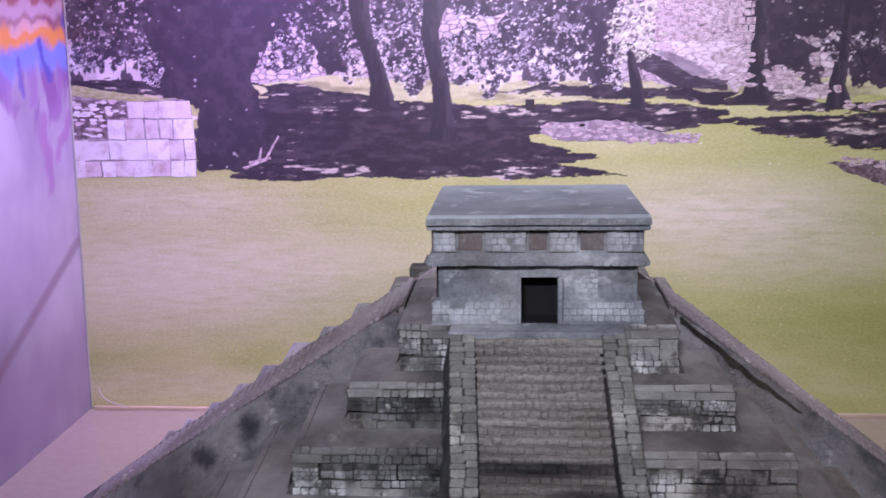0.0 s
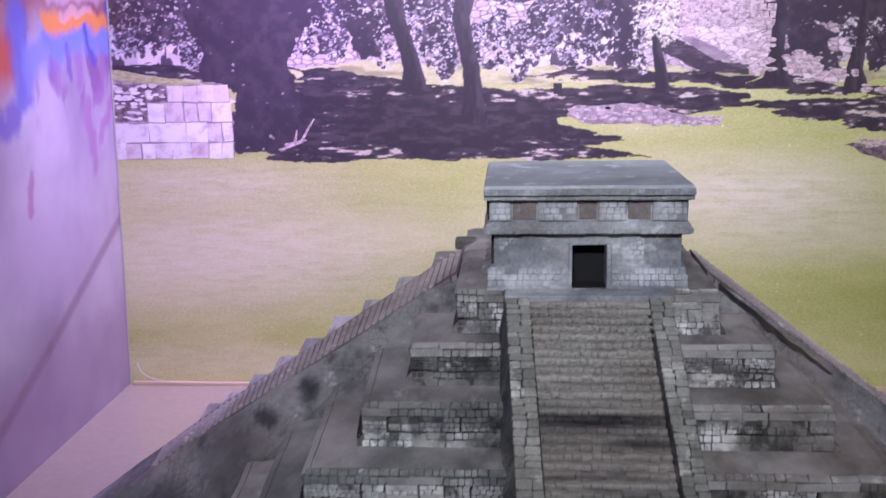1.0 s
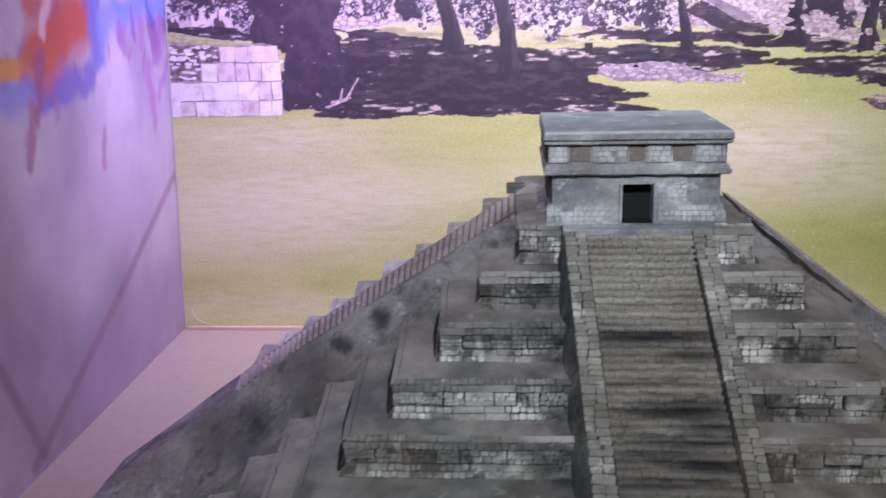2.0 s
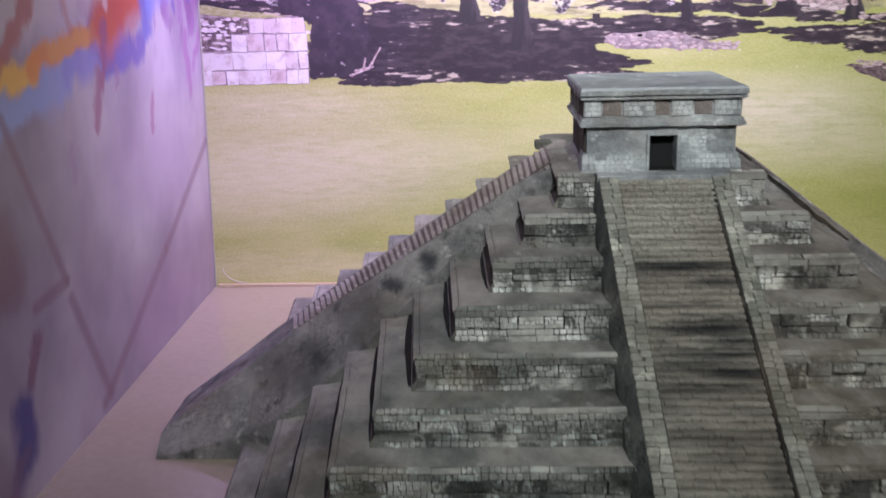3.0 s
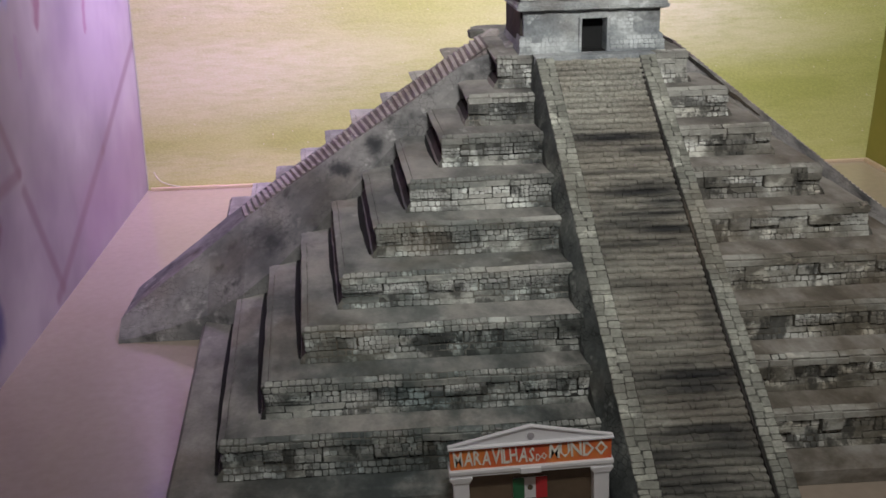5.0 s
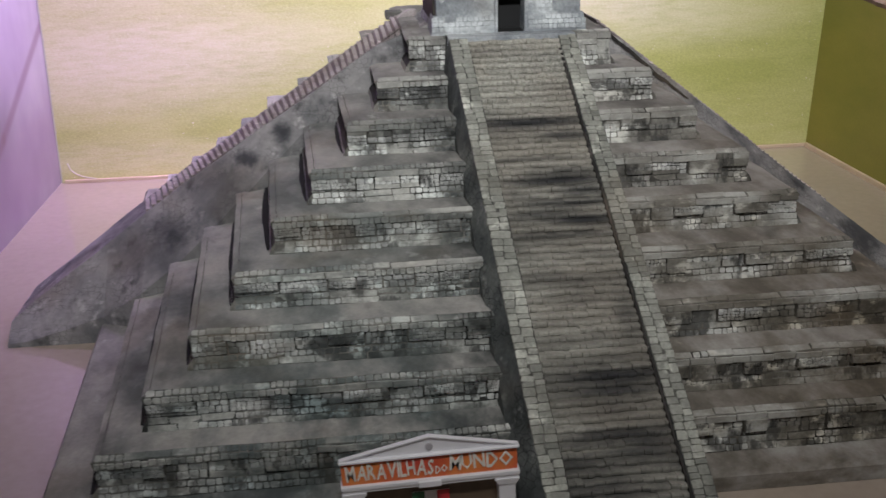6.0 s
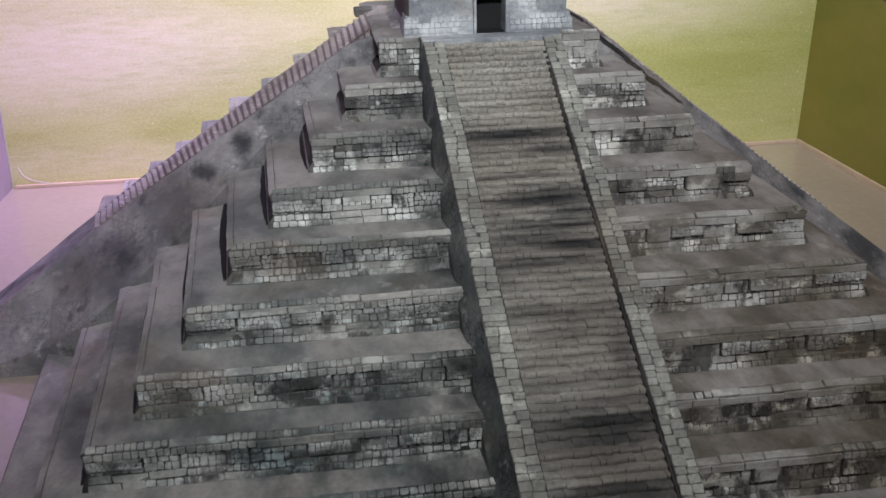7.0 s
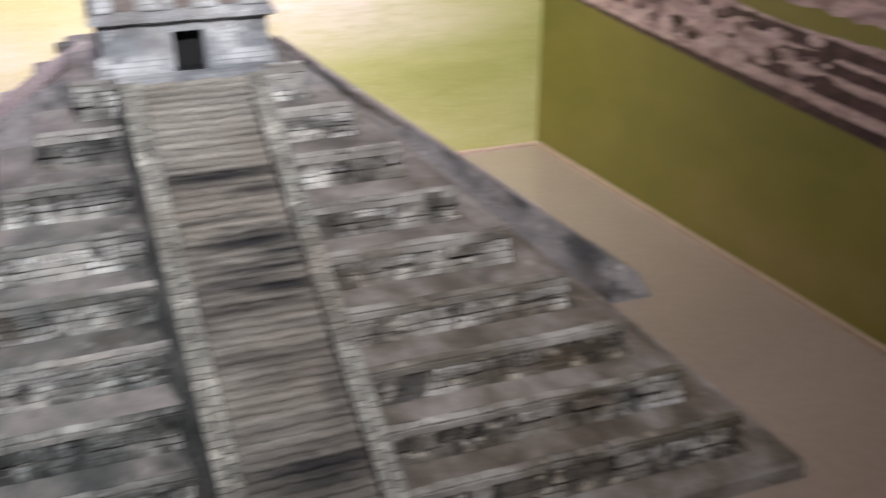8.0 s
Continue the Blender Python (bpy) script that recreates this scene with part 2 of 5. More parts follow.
def part(name, bm, mat, parent, label="", kind="", smooth=False):
    ob = new(name, mesh_of(name, bm, mat, smooth))
    ob.parent = parent
    return tagged(ob, label, kind=kind)


def box(bm, x0, x1, y0, y1, z0, z1, bevel=0.0):
    made = bmesh.ops.create_cube(bm, size=1)["verts"]
    for v in made:
        v.co = Vector((x0 + (v.co.x + 0.5) * (x1 - x0), y0 + (v.co.y + 0.5) * (y1 - y0), z0 + (v.co.z + 0.5) * (z1 - z0)))
    if bevel:
        edges = list({e for v in made for e in v.link_edges})
        bmesh.ops.bevel(bm, geom=edges, offset=bevel, segments=1, affect="EDGES")
    return bm


def wobble(bm, amount, scale=14.0):
    for v in bm.verts:
        v.co += noise.noise_vector(v.co * scale) * amount + noise.noise_vector(v.co * scale * 4) * amount * 0.35
    return bm


def ring_stack(rings, n=36, amount=0.0015):
    """A stepped solid from rectangles (half width, front y, rear y, z), listed upwards, with hand-made waviness."""
    bm = bmesh.new()
    loops = []
    for hx, y0, y1, z in rings:
        corners = [(-hx, y0), (hx, y0), (hx, y1), (-hx, y1)]
        loop = []
        for i in range(4):
            (ax, ay), (bx, by) = corners[i], corners[(i + 1) % 4]
            for j in range(n):
                t = j / n
                loop.append(bm.verts.new((ax + (bx - ax) * t, ay + (by - ay) * t, z)))
        loops.append(loop)
    for a, b in zip(loops, loops[1:]):
        for i in range(4 * n):
            j = (i + 1) % (4 * n)
            bm.faces.new((a[i], a[j], b[j], b[i]))
    bm.faces.new(loops[-1])
    bm.faces.new(loops[0][::-1])
    bmesh.ops.triangulate(bm, faces=[f for f in bm.faces if len(f.verts) > 4])
    return wobble(bm, amount)


# ---- the niche ----
X_WALL, Y_BACK, Y_FRONT, Z_ROOM, Z_TOP = 1.4, 1.325, -1.3, -0.55, 2.25
room = thing("floor", "grey room floor in front of the display niche", "floor", kind="structure")
part("floor_slab", box(bmesh.new(), -3, 3, -4.5, Y_FRONT - 0.02, Z_ROOM - 0.1, Z_ROOM), ROOM_FLOOR, room)
platform = thing("platform", "pale beige raised display platform", "platform", kind="structure")
part("platform_top", box(bmesh.new(), -1.6, 1.6, Y_FRONT, 1.45, -0.03, 0.0), FLOOR, platform)
part("platform_front", box(bmesh.new(), -1.6, 1.6, Y_FRONT + 0.01, Y_FRONT + 0.03, Z_ROOM, -0.03), WHITE_WALL, platform)


def leaning_wall(name, sign, lean, label, mat):
    """A side wall of the niche that leans a little, with thickness."""
    bm = box(bmesh.new(), 0, 0.08, Y_FRONT, Y_BACK, 0.0, Z_TOP)
    for v in bm.verts:
        v.co.x = sign * (X_WALL + v.co.x) + lean * v.co.z
    bmesh.ops.recalc_face_normals(bm, faces=bm.faces)
    return tagged(new(name, mesh_of(name, bm, mat)), label, "wall", kind="structure")


def soft_stroke(nt, co, p, q, width, axes="YZ", edge=0.6):
    """1 along a brush stroke from p to q on a wall, fading sideways."""
    sep = nt.nodes.new("ShaderNodeSeparateXYZ")
    nt.links.new(co, sep.inputs[0])
    u, v = sep.outputs[axes[0]], sep.outputs[axes[1]]
    dx, dy = q[0] - p[0], q[1] - p[1]
    n2 = dx * dx + dy * dy
    pu, pv = maths(nt, "SUBTRACT", u, p[0]), maths(nt, "SUBTRACT", v, p[1])
    t = maths(nt, "DIVIDE", maths(nt, "ADD", maths(nt, "MULTIPLY", pu, dx), maths(nt, "MULTIPLY", pv, dy)), n2, True)
    eu = maths(nt, "SUBTRACT", pu, maths(nt, "MULTIPLY", t, dx))
    ev = maths(nt, "SUBTRACT", pv, maths(nt, "MULTIPLY", t, dy))
    d = maths(nt, "SQRT", maths(nt, "ADD", maths(nt, "MULTIPLY", eu, eu), maths(nt, "MULTIPLY", ev, ev)))
    return maths(nt, "SUBTRACT", 1.0, step_ramp(nt, d, width * (1 - edge), width * (1 + edge)))


def watercolour():
    """The enlarged watercolour print of the side wall: lilac ground, orange, blue and violet runs, brown brush lines."""
    mat, nt, b = nodes_of("watercolour_print", 0.42)
    co = coords(nt)
    warp = node(nt, "ShaderNodeTexNoise", Scale=9.0, Detail=5.0)
    mp = nt.nodes.new("ShaderNodeMapping")
    mp.inputs["Scale"].default_value = (1, 1.3, 0.9)
    nt.links.new(co, mp.inputs[0])
    nt.links.new(mp.outputs[0], warp.inputs["Vector"])
    off = nt.nodes.new("ShaderNodeVectorMath")
    off.operation = "MULTIPLY_ADD"
    nt.links.new(warp.outputs["Color"], off.inputs[0])
    off.inputs[1].default_value = (0.0, 0.1, 0.12)
    add = nt.nodes.new("ShaderNodeVectorMath")
    add.operation = "SUBTRACT"
    nt.links.new(co, off.inputs[2])
    nt.links.new(off.outputs[0], add.inputs[0])
    add.inputs[1].default_value = (0, 0.05, 0.06)
    wco = add.outputs[0]
    cloud = noise_tex(nt, co, 1.9, 4, 0.5, (1, 1.1, 0.9), 1.3)
    col = ramp(nt, cloud, [(0.34, (0.26, 0.21, 0.285)), (0.5, (0.38, 0.33, 0.4)), (0.62, (0.52, 0.475, 0.525))])
    runs = noise_tex(nt, wco, 9, 2, 0.4, (1, 1.5, 0.5), 2.0)
    sep = nt.nodes.new("ShaderNodeSeparateXYZ")
    nt.links.new(co, sep.inputs[0])
    high = step_ramp(nt, sep.outputs["Z"], 0.86, 1.0)
    col = mix(nt, maths(nt, "MULTIPLY", maths(nt, "MULTIPLY", step_ramp(nt, runs, 0.53, 0.64), high), 0.85), col, (0.22, 0.09, 0.26))
    for p, q, w, c, k in (
        ((-0.45, 0.1), (-0.36, 0.0), 0.1, (0.2, 0.13, 0.2), 0.7), ((0.6, 0.12), (1.3, 0.2), 0.14, (0.36, 0.24, 0.38), 0.5), ((0.5, 0.6), (1.0, 0.5), 0.14, (0.36, 0.27, 0.4), 0.4),
        ((-0.5, 1.04), (0.4, 1.12), 0.08, (0.7, 0.6, 0.62), 0.7), ((0.5, 1.3), (1.35, 1.3), 0.11, (0.3, 0.09, 0.06), 0.85), ((0.95, 1.24), (1.3, 1.25), 0.02, (0.62, 0.5, 0.55), 0.6),
        ((-0.3, 0.82), (0.17, 0.89), 0.045, (0.3, 0.37, 0.66), 0.9), ((0.17, 0.895), (0.53, 0.935), 0.04, (0.28, 0.27, 0.62), 0.85), ((0.4, 0.91), (0.72, 0.93), 0.035, (0.16, 0.12, 0.42), 0.85),
        ((-0.3, 0.9), (-0.02, 0.93), 0.03, (0.8, 0.48, 0.08), 0.95), ((-0.02, 0.935), (0.3, 0.985), 0.03, (0.72, 0.28, 0.06), 0.95), ((0.1, 0.96), (0.5, 1.0), 0.026, (0.7, 0.36, 0.1), 0.8),
        ((0.42, 1.0), (0.66, 1.08), 0.075, (0.52, 0.1, 0.05), 0.95), ((0.4, 1.13), (0.62, 1.2), 0.05, (0.5, 0.12, 0.08), 0.9), ((0.45, 1.06), (0.5, 1.16), 0.02, (0.72, 0.6, 0.6), 0.7),
        ((0.76, 1.2), (0.76, 0.98), 0.045, (0.15, 0.16, 0.5), 0.9), ((0.82, 1.07), (0.95, 1.1), 0.05, (0.24, 0.28, 0.66), 0.85), ((0.92, 1.12), (1.36, 1.115), 0.036, (0.2, 0.26, 0.62), 0.92),
        ((0.92, 1.17), (1.32, 1.175), 0.028, (0.75, 0.3, 0.06), 0.95), ((1.0, 1.19), (1.2, 1.195), 0.016, (0.62, 0.5, 0.55), 0.5), ((1.33, 1.22), (1.35, 1.08), 0.022, (0.1, 0.08, 0.3), 0.85),
        ((1.17, 1.13), (1.2, 1.06), 0.016, (0.1, 0.09, 0.36), 0.85), ((1.02, 1.1), (1.03, 1.04), 0.014, (0.14, 0.1, 0.4), 0.75), ((0.95, 1.06), (0.97, 0.98), 0.02, (0.3, 0.16, 0.36), 0.7), ((1.1, 1.07), (1.09, 1.0), 0.018, (0.3, 0.16, 0.36), 0.7),
        ((1.27, 1.07), (1.22, 0.96), 0.022, (0.3, 0.14, 0.34), 0.75), ((1.3, 0.92), (1.22, 0.82), 0.022, (0.34, 0.16, 0.34), 0.75), ((1.15, 0.93), (1.16, 0.75), 0.022, (0.33, 0.15, 0.33), 0.75),
        ((0.43, 1.0), (0.37, 0.86), 0.018, (0.3, 0.1, 0.2), 0.85), ((0.36, 0.86), (0.31, 0.76), 0.024, (0.32, 0.13, 0.22), 0.85), ((0.5, 0.9), (0.49, 0.84), 0.012, (0.34, 0.18, 0.32), 0.6), ((0.77, 0.79), (0.755, 0.67), 0.014, (0.35, 0.16, 0.28), 0.8), ((0.155, 0.72), (0.15, 0.65), 0.013, (0.36, 0.26, 0.38), 0.7),
        ((-0.2, 0.92), (0.08, 1.14), 0.022, (0.42, 0.13, 0.1), 0.8), ((0.2, 1.0), (0.17, 1.1), 0.016, (0.5, 0.22, 0.18), 0.5),
        ((-0.27, 0.6), (-0.24, 0.5), 0.07, (0.22, 0.13, 0.17), 0.75), ((-0.15, 0.34), (-0.18, 0.26), 0.022, (0.2, 0.08, 0.14), 0.8), ((-0.23, 0.21), (-0.26, 0.09), 0.046, (0.06, 0.055, 0.24), 0.92), ((-0.28, 0.1), (-0.34, 0.02), 0.035, (0.2, 0.12, 0.2), 0.7),
    ):
        col = mix(nt, maths(nt, "MULTIPLY", soft_stroke(nt, wco, p, q, w), k), col, c)
    for p, q, w in (((-0.19, 0.84), (0.045, 0.42), 0.014), ((0.045, 0.42), (-0.13, 0.41), 0.016), ((1.36, 0.575), (0.79, 0.295), 0.017), ((0.79, 0.295), (0.2, 0.03), 0.018), ((0.06, 0.37), (0.25, 0.04), 0.017)):
        col = mix(nt, maths(nt, "MULTIPLY", soft_stroke(nt, co, p, q, w, edge=0.7), 0.6), col, (0.22, 0.12, 0.17))
    nt.links.new(col, b.inputs["Base Color"])
    relief(nt, b, noise_tex(nt, co, 250, 2), 0.03, 0.0004)
    return mat


def lawn_with_patches():
    mat, nt, b = nodes_of("lawn_photo_print", 0.36)
    co = coords(nt)
    band = noise_tex(nt, co, 2.6, 5, 0.6, (0.5, 0.5, 2.0))
    blades = noise_tex(nt, co, 150, 4, 0.75, (0.7, 0.7, 1.3))
    tuft = noise_tex(nt, co, 26, 5, 0.7, (0.35, 0.35, 2.2), 4.0)
    col = ramp(nt, band, [(0.32, (0.44, 0.455, 0.15)), (0.5, (0.55, 0.545, 0.225)), (0.7, (0.66, 0.625, 0.34))])
    sand = (0.88, 0.78, 0.66)
    for c, r, k in (((-1.0, 0.46), (0.6, 0.14), 0.75), ((-1.1, 0.67), (0.4, 0.06), 0.6), ((-1.2, 0.33), (0.5, 0.12), 0.4), ((-1.1, 0.08), (0.5, 0.06), 0.45), ((0.62, 0.63), (0.34, 0.09), 0.95), ((0.75, 0.5), (0.4, 0.08), 0.6), ((0.3, 0.62), (0.3, 0.06), 0.4)):
        m = maths(nt, "MULTIPLY", soft_ellipse(nt, co, c, r, "XZ", 0.8), maths(nt, "MULTIPLY", step_ramp(nt, tuft, 0.05, 0.75), k))
        col = mix(nt, m, col, sand)
    col = mix(nt, 0.42, col, ramp(nt, blades, [(0.3, (0.28,) * 3), (0.7, (0.76,) * 3)]), "OVERLAY")
    specks = noise_tex(nt, co, 95, 1, 0.4, None, 9.0)
    col = mix(nt, step_ramp(nt, specks, 0.765, 0.8), col, (0.8, 0.74, 0.62))
    nt.links.new(col, b.inputs["Base Color"])
    return mat


def side_lawn():
    """Right-hand print: deep olive lawn, a little lighter to the back."""
    mat, nt, b = nodes_of("side_lawn_print", 0.5)
    co = coords(nt)
    band = noise_tex(nt, co, 2.2, 4, 0.6, (0.5, 0.6, 1.4))
    blades = noise_tex(nt, co, 120, 3, 0.7)
    col = ramp(nt, band, [(0.3, (0.185, 0.18, 0.026)), (0.55, (0.255, 0.225, 0.04)), (0.75, (0.33, 0.26, 0.08))])
    col = mix(nt, 0.2, col, ramp(nt, blades, [(0.3, (0.35,) * 3), (0.7, (0.65,) * 3)]), "OVERLAY")
    nt.links.new(col, b.inputs["Base Color"])
    return mat


MURAL_LAWN, SIDE_LAWN = lawn_with_patches(), side_lawn()
wall_left = leaning_wall("wall_west", -1, 0.025, "lilac side wall printed with a watercolour of orange and blue splashes", watercolour())
wall_right = leaning_wall("wall_east", 1, 0.03, "side wall printed with olive lawn and ruined stone steps", SIDE_LAWN)
bm = box(bmesh.new(), -1.6, 1.6, Y_BACK, Y_BACK + 0.1, 0.0, Z_TOP)
wall_back = tagged(new("wall_north", mesh_of("wall_north", bm, MURAL_LAWN)), "back wall covered by a photo print of lawn, trees and ruins", "wall", kind="structure")
for name, args in (("wall_south", (-3, 3, -4.6, -4.5, Z_ROOM, Z_TOP)), ("wall_room_west", (-3.1, -3, -4.5, Y_FRONT, Z_ROOM, Z_TOP)), ("wall_room_east", (3, 3.1, -4.5, Y_FRONT, Z_ROOM, Z_TOP)),
                   ("wall_front_west", (-3, -1.49, Y_FRONT, Y_FRONT + 0.08, Z_ROOM, Z_TOP)), ("wall_front_east", (1.56, 3, Y_FRONT, Y_FRONT + 0.08, Z_ROOM, Z_TOP))):
    tagged(new(name, mesh_of(name, box(bmesh.new(), *args), WHITE_WALL)), "plain off-white painted room wall", "wall", kind="structure")
tagged(new("ceiling", mesh_of("ceiling", box(bmesh.new(), -3.1, 3.1, -4.6, 1.45, Z_TOP, Z_TOP + 0.1), WHITE_WALL)), "plain off-white ceiling", "ceiling", kind="structure")

# ---- the photo print on the back wall ----
def printed(name, dark, light, scale, stretch=(1, 1, 1), lo=0.4, hi=0.62, rough=0.36):
    mat, nt, b = nodes_of(name, rough)
    co = coords(nt)
    n = noise_tex(nt, co, scale, 5, 0.65, stretch)
    n2 = noise_tex(nt, co, scale * 0.22, 3, 0.6, stretch, 5.0)
    col = mix(nt, step_ramp(nt, n, lo, hi), dark, light)
    col = mix(nt, 0.3, col, ramp(nt, n2, [(0.3, (0.3,) * 3), (0.7, (0.7,) * 3)]), "OVERLAY")
    nt.links.new(col, b.inputs["Base Color"])
    return mat


P_TRUNK = printed("trunk_print", (0.05, 0.038, 0.055), (0.085, 0.066, 0.088), 60, (1.2, 1, 0.5), 0.5, 0.85)
P_DARKLEAF = printed("dark_leaf_print", (0.065, 0.05, 0.075), (0.14, 0.11, 0.15), 90, (1, 1, 1), 0.5, 0.75)
P_RUIN = printed("sunlit_ruin_print", (0.36, 0.25, 0.29), (0.72, 0.57, 0.64), 80, (0.8, 1, 1.2), 0.36, 0.6)
P_STONE = printed("pale_block_print", (0.68, 0.55, 0.61), (0.92, 0.85, 0.93), 24, (1, 1, 1), 0.3, 0.56)
for mat in (P_STONE,):  # each block a shade of its own
    nt = mat.node_tree
    b = nt.nodes["Principled BSDF"]
    src = b.inputs["Base Color"].links[0].from_socket
    info = nt.nodes.new("ShaderNodeObjectInfo").outputs["Random"]
    nt.links.new(mix(nt, 1.0, src, ramp(nt, info, [(0, (0.86, 0.76, 0.8)), (0.5, (0.98, 0.96, 1.0)), (1, (1.05, 1.04, 1.1))]), "MULTIPLY"), b.inputs["Base Color"])
P_JOINT = printed("stone_joint_print", (0.3, 0.22, 0.28), (0.5, 0.4, 0.47), 60)
P_RUBBLE_BED = printed("rubble_bed_print", (0.12, 0.08, 0.1), (0.32, 0.24, 0.27), 60)
P_GRASS = printed("sunlit_grass_print", (0.4, 0.4, 0.18), (0.58, 0.55, 0.34), 80, (0.6, 1, 1.6))


COUNT = [0]


def layer_y(i):
    """Each piece of the print lies a hair in front of the last, so that no two share a plane."""
    COUNT[0] = (COUNT[0] + 1) % 60
    return Y_BACK - 0.0004 - 0.00003 * i - 0.000001 * COUNT[0]


def flat(name, outline, layer, mat, ragged=0.0, grain=40.0, label="", fine=0.012):
    """A printed patch: an outline on the wall (x, z), its edge roughened."""
    pts = []
    for (ax, az), (bx, bz) in zip(outline, outline[1:] + outline[:1]):
        n = max(1, int(math.hypot(bx - ax, bz - az) / fine)) if ragged else 1
        pts += [(ax + (bx - ax) * i / n, az + (bz - az) * i / n) for i in range(n)]
    bm = bmesh.new()
    vs, y = [], layer_y(layer)
    for x, z in pts:
        o = noise.noise_vector((x * grain, z * grain, layer * 1.7)) * ragged
        vs.append(bm.verts.new((x + o.x * 1.6, y, z + o.z * 0.8)))
    f = bm.faces.new(vs)
    bmesh.ops.triangulate(bm, faces=[f])
    bm.normal_update()
    if bm.faces[:][0].normal.y > 0:
        bmesh.ops.reverse_faces(bm, faces=bm.faces)
    return part(name, bm, mat, wall_back, label)


# the photograph: one fine sheet of print, its tones laid on point by point, split into the parts of the picture
def wall_noise(x, z, f, seed, octaves=3, sx=1.0, sz=1.0):
    """Smooth noise of -1 to 1 over arrays of places on the wall."""
    total, gain = np.zeros_like(x), 0.62
    for i in range(octaves):
        u, v = x * f * sx + 31.7 * seed, z * f * sz - 17.3 * seed
        iu, iv = np.floor(u), np.floor(v)
        fu, fv = u - iu, v - iv
        fu, fv = fu * fu * (3 - 2 * fu), fv * fv * (3 - 2 * fv)
        c = [spot(iu + a, iv + b, seed + i) for a, b in ((0, 0), (1, 0), (0, 1), (1, 1))]
        total += gain * 2 * ((c[0] * (1 - fu) + c[1] * fu) * (1 - fv) + (c[2] * (1 - fu) + c[3] * fu) * fv - 0.5)
        f, gain = f * 2.1, gain * 0.55
    return total


def spot(i, j, seed):
    h = (i.astype(np.int64) * 374761393 + j.astype(np.int64) * 668265263 + int(seed * 10) * 2246822519) & 0xFFFFFFFF
    h = ((h ^ (h >> 13)) * 1274126177) & 0xFFFFFFFF
    return ((h ^ (h >> 16)) & 0xFFFF) / 65535.0


def wall_cells(x, z, fx, fz, seed):
    """Distance to the border between rounded stones, and a random tone for each stone."""
    u, v = x * fx, z * fz
    iu, iv = np.floor(u), np.floor(v)
    d1, d2, tone = np.full_like(x, 9.0), np.full_like(x, 9.0), np.zeros_like(x)
    for a in (-1, 0, 1):
        for b in (-1, 0, 1):
            d = np.hypot(iu + a + spot(iu + a, iv + b, seed) - u, iv + b + spot(iu + a, iv + b, seed + 1) - v)
            near = d < d1
            d2 = np.where(near, d1, np.minimum(d2, d))
            tone = np.where(near, spot(iu + a, iv + b, seed + 2), tone)
            d1 = np.where(near, d, d1)
    return d2 - d1, tone


def within(poly, x, z):
    c = np.zeros(x.shape, bool)
    for (ax, az), (bx, bz) in zip(poly, poly[1:] + poly[:1]):
        if az != bz:
            c ^= ((az > z) != (bz > z)) & (x < (bx - ax) * (z - az) / (bz - az) + ax)
    return c


def ease(v, lo, hi):
    t = np.clip((v - lo) / (hi - lo), 0, 1)
    return t * t * (3 - 2 * t)


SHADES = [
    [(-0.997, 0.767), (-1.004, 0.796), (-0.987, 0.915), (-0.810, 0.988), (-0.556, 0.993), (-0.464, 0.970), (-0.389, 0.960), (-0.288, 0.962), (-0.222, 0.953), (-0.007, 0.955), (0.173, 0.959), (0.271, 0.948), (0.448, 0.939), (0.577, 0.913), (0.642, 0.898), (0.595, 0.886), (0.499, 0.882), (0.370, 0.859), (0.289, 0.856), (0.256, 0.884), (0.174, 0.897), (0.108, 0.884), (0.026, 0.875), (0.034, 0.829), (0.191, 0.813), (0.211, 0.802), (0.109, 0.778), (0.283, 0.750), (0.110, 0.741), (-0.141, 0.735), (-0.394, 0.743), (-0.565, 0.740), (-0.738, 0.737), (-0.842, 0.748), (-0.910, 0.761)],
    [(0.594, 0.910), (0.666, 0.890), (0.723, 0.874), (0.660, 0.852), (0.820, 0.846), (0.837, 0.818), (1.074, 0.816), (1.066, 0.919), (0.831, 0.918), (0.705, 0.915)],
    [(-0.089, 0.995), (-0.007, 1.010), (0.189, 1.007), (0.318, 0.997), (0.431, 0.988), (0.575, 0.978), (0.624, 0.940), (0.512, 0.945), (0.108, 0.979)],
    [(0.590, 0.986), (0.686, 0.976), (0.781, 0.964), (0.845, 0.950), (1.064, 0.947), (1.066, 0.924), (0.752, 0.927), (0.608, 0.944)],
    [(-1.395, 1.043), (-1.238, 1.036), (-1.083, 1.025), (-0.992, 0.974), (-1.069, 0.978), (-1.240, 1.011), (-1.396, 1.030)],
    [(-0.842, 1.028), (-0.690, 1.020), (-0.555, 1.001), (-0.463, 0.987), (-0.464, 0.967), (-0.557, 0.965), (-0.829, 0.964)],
]
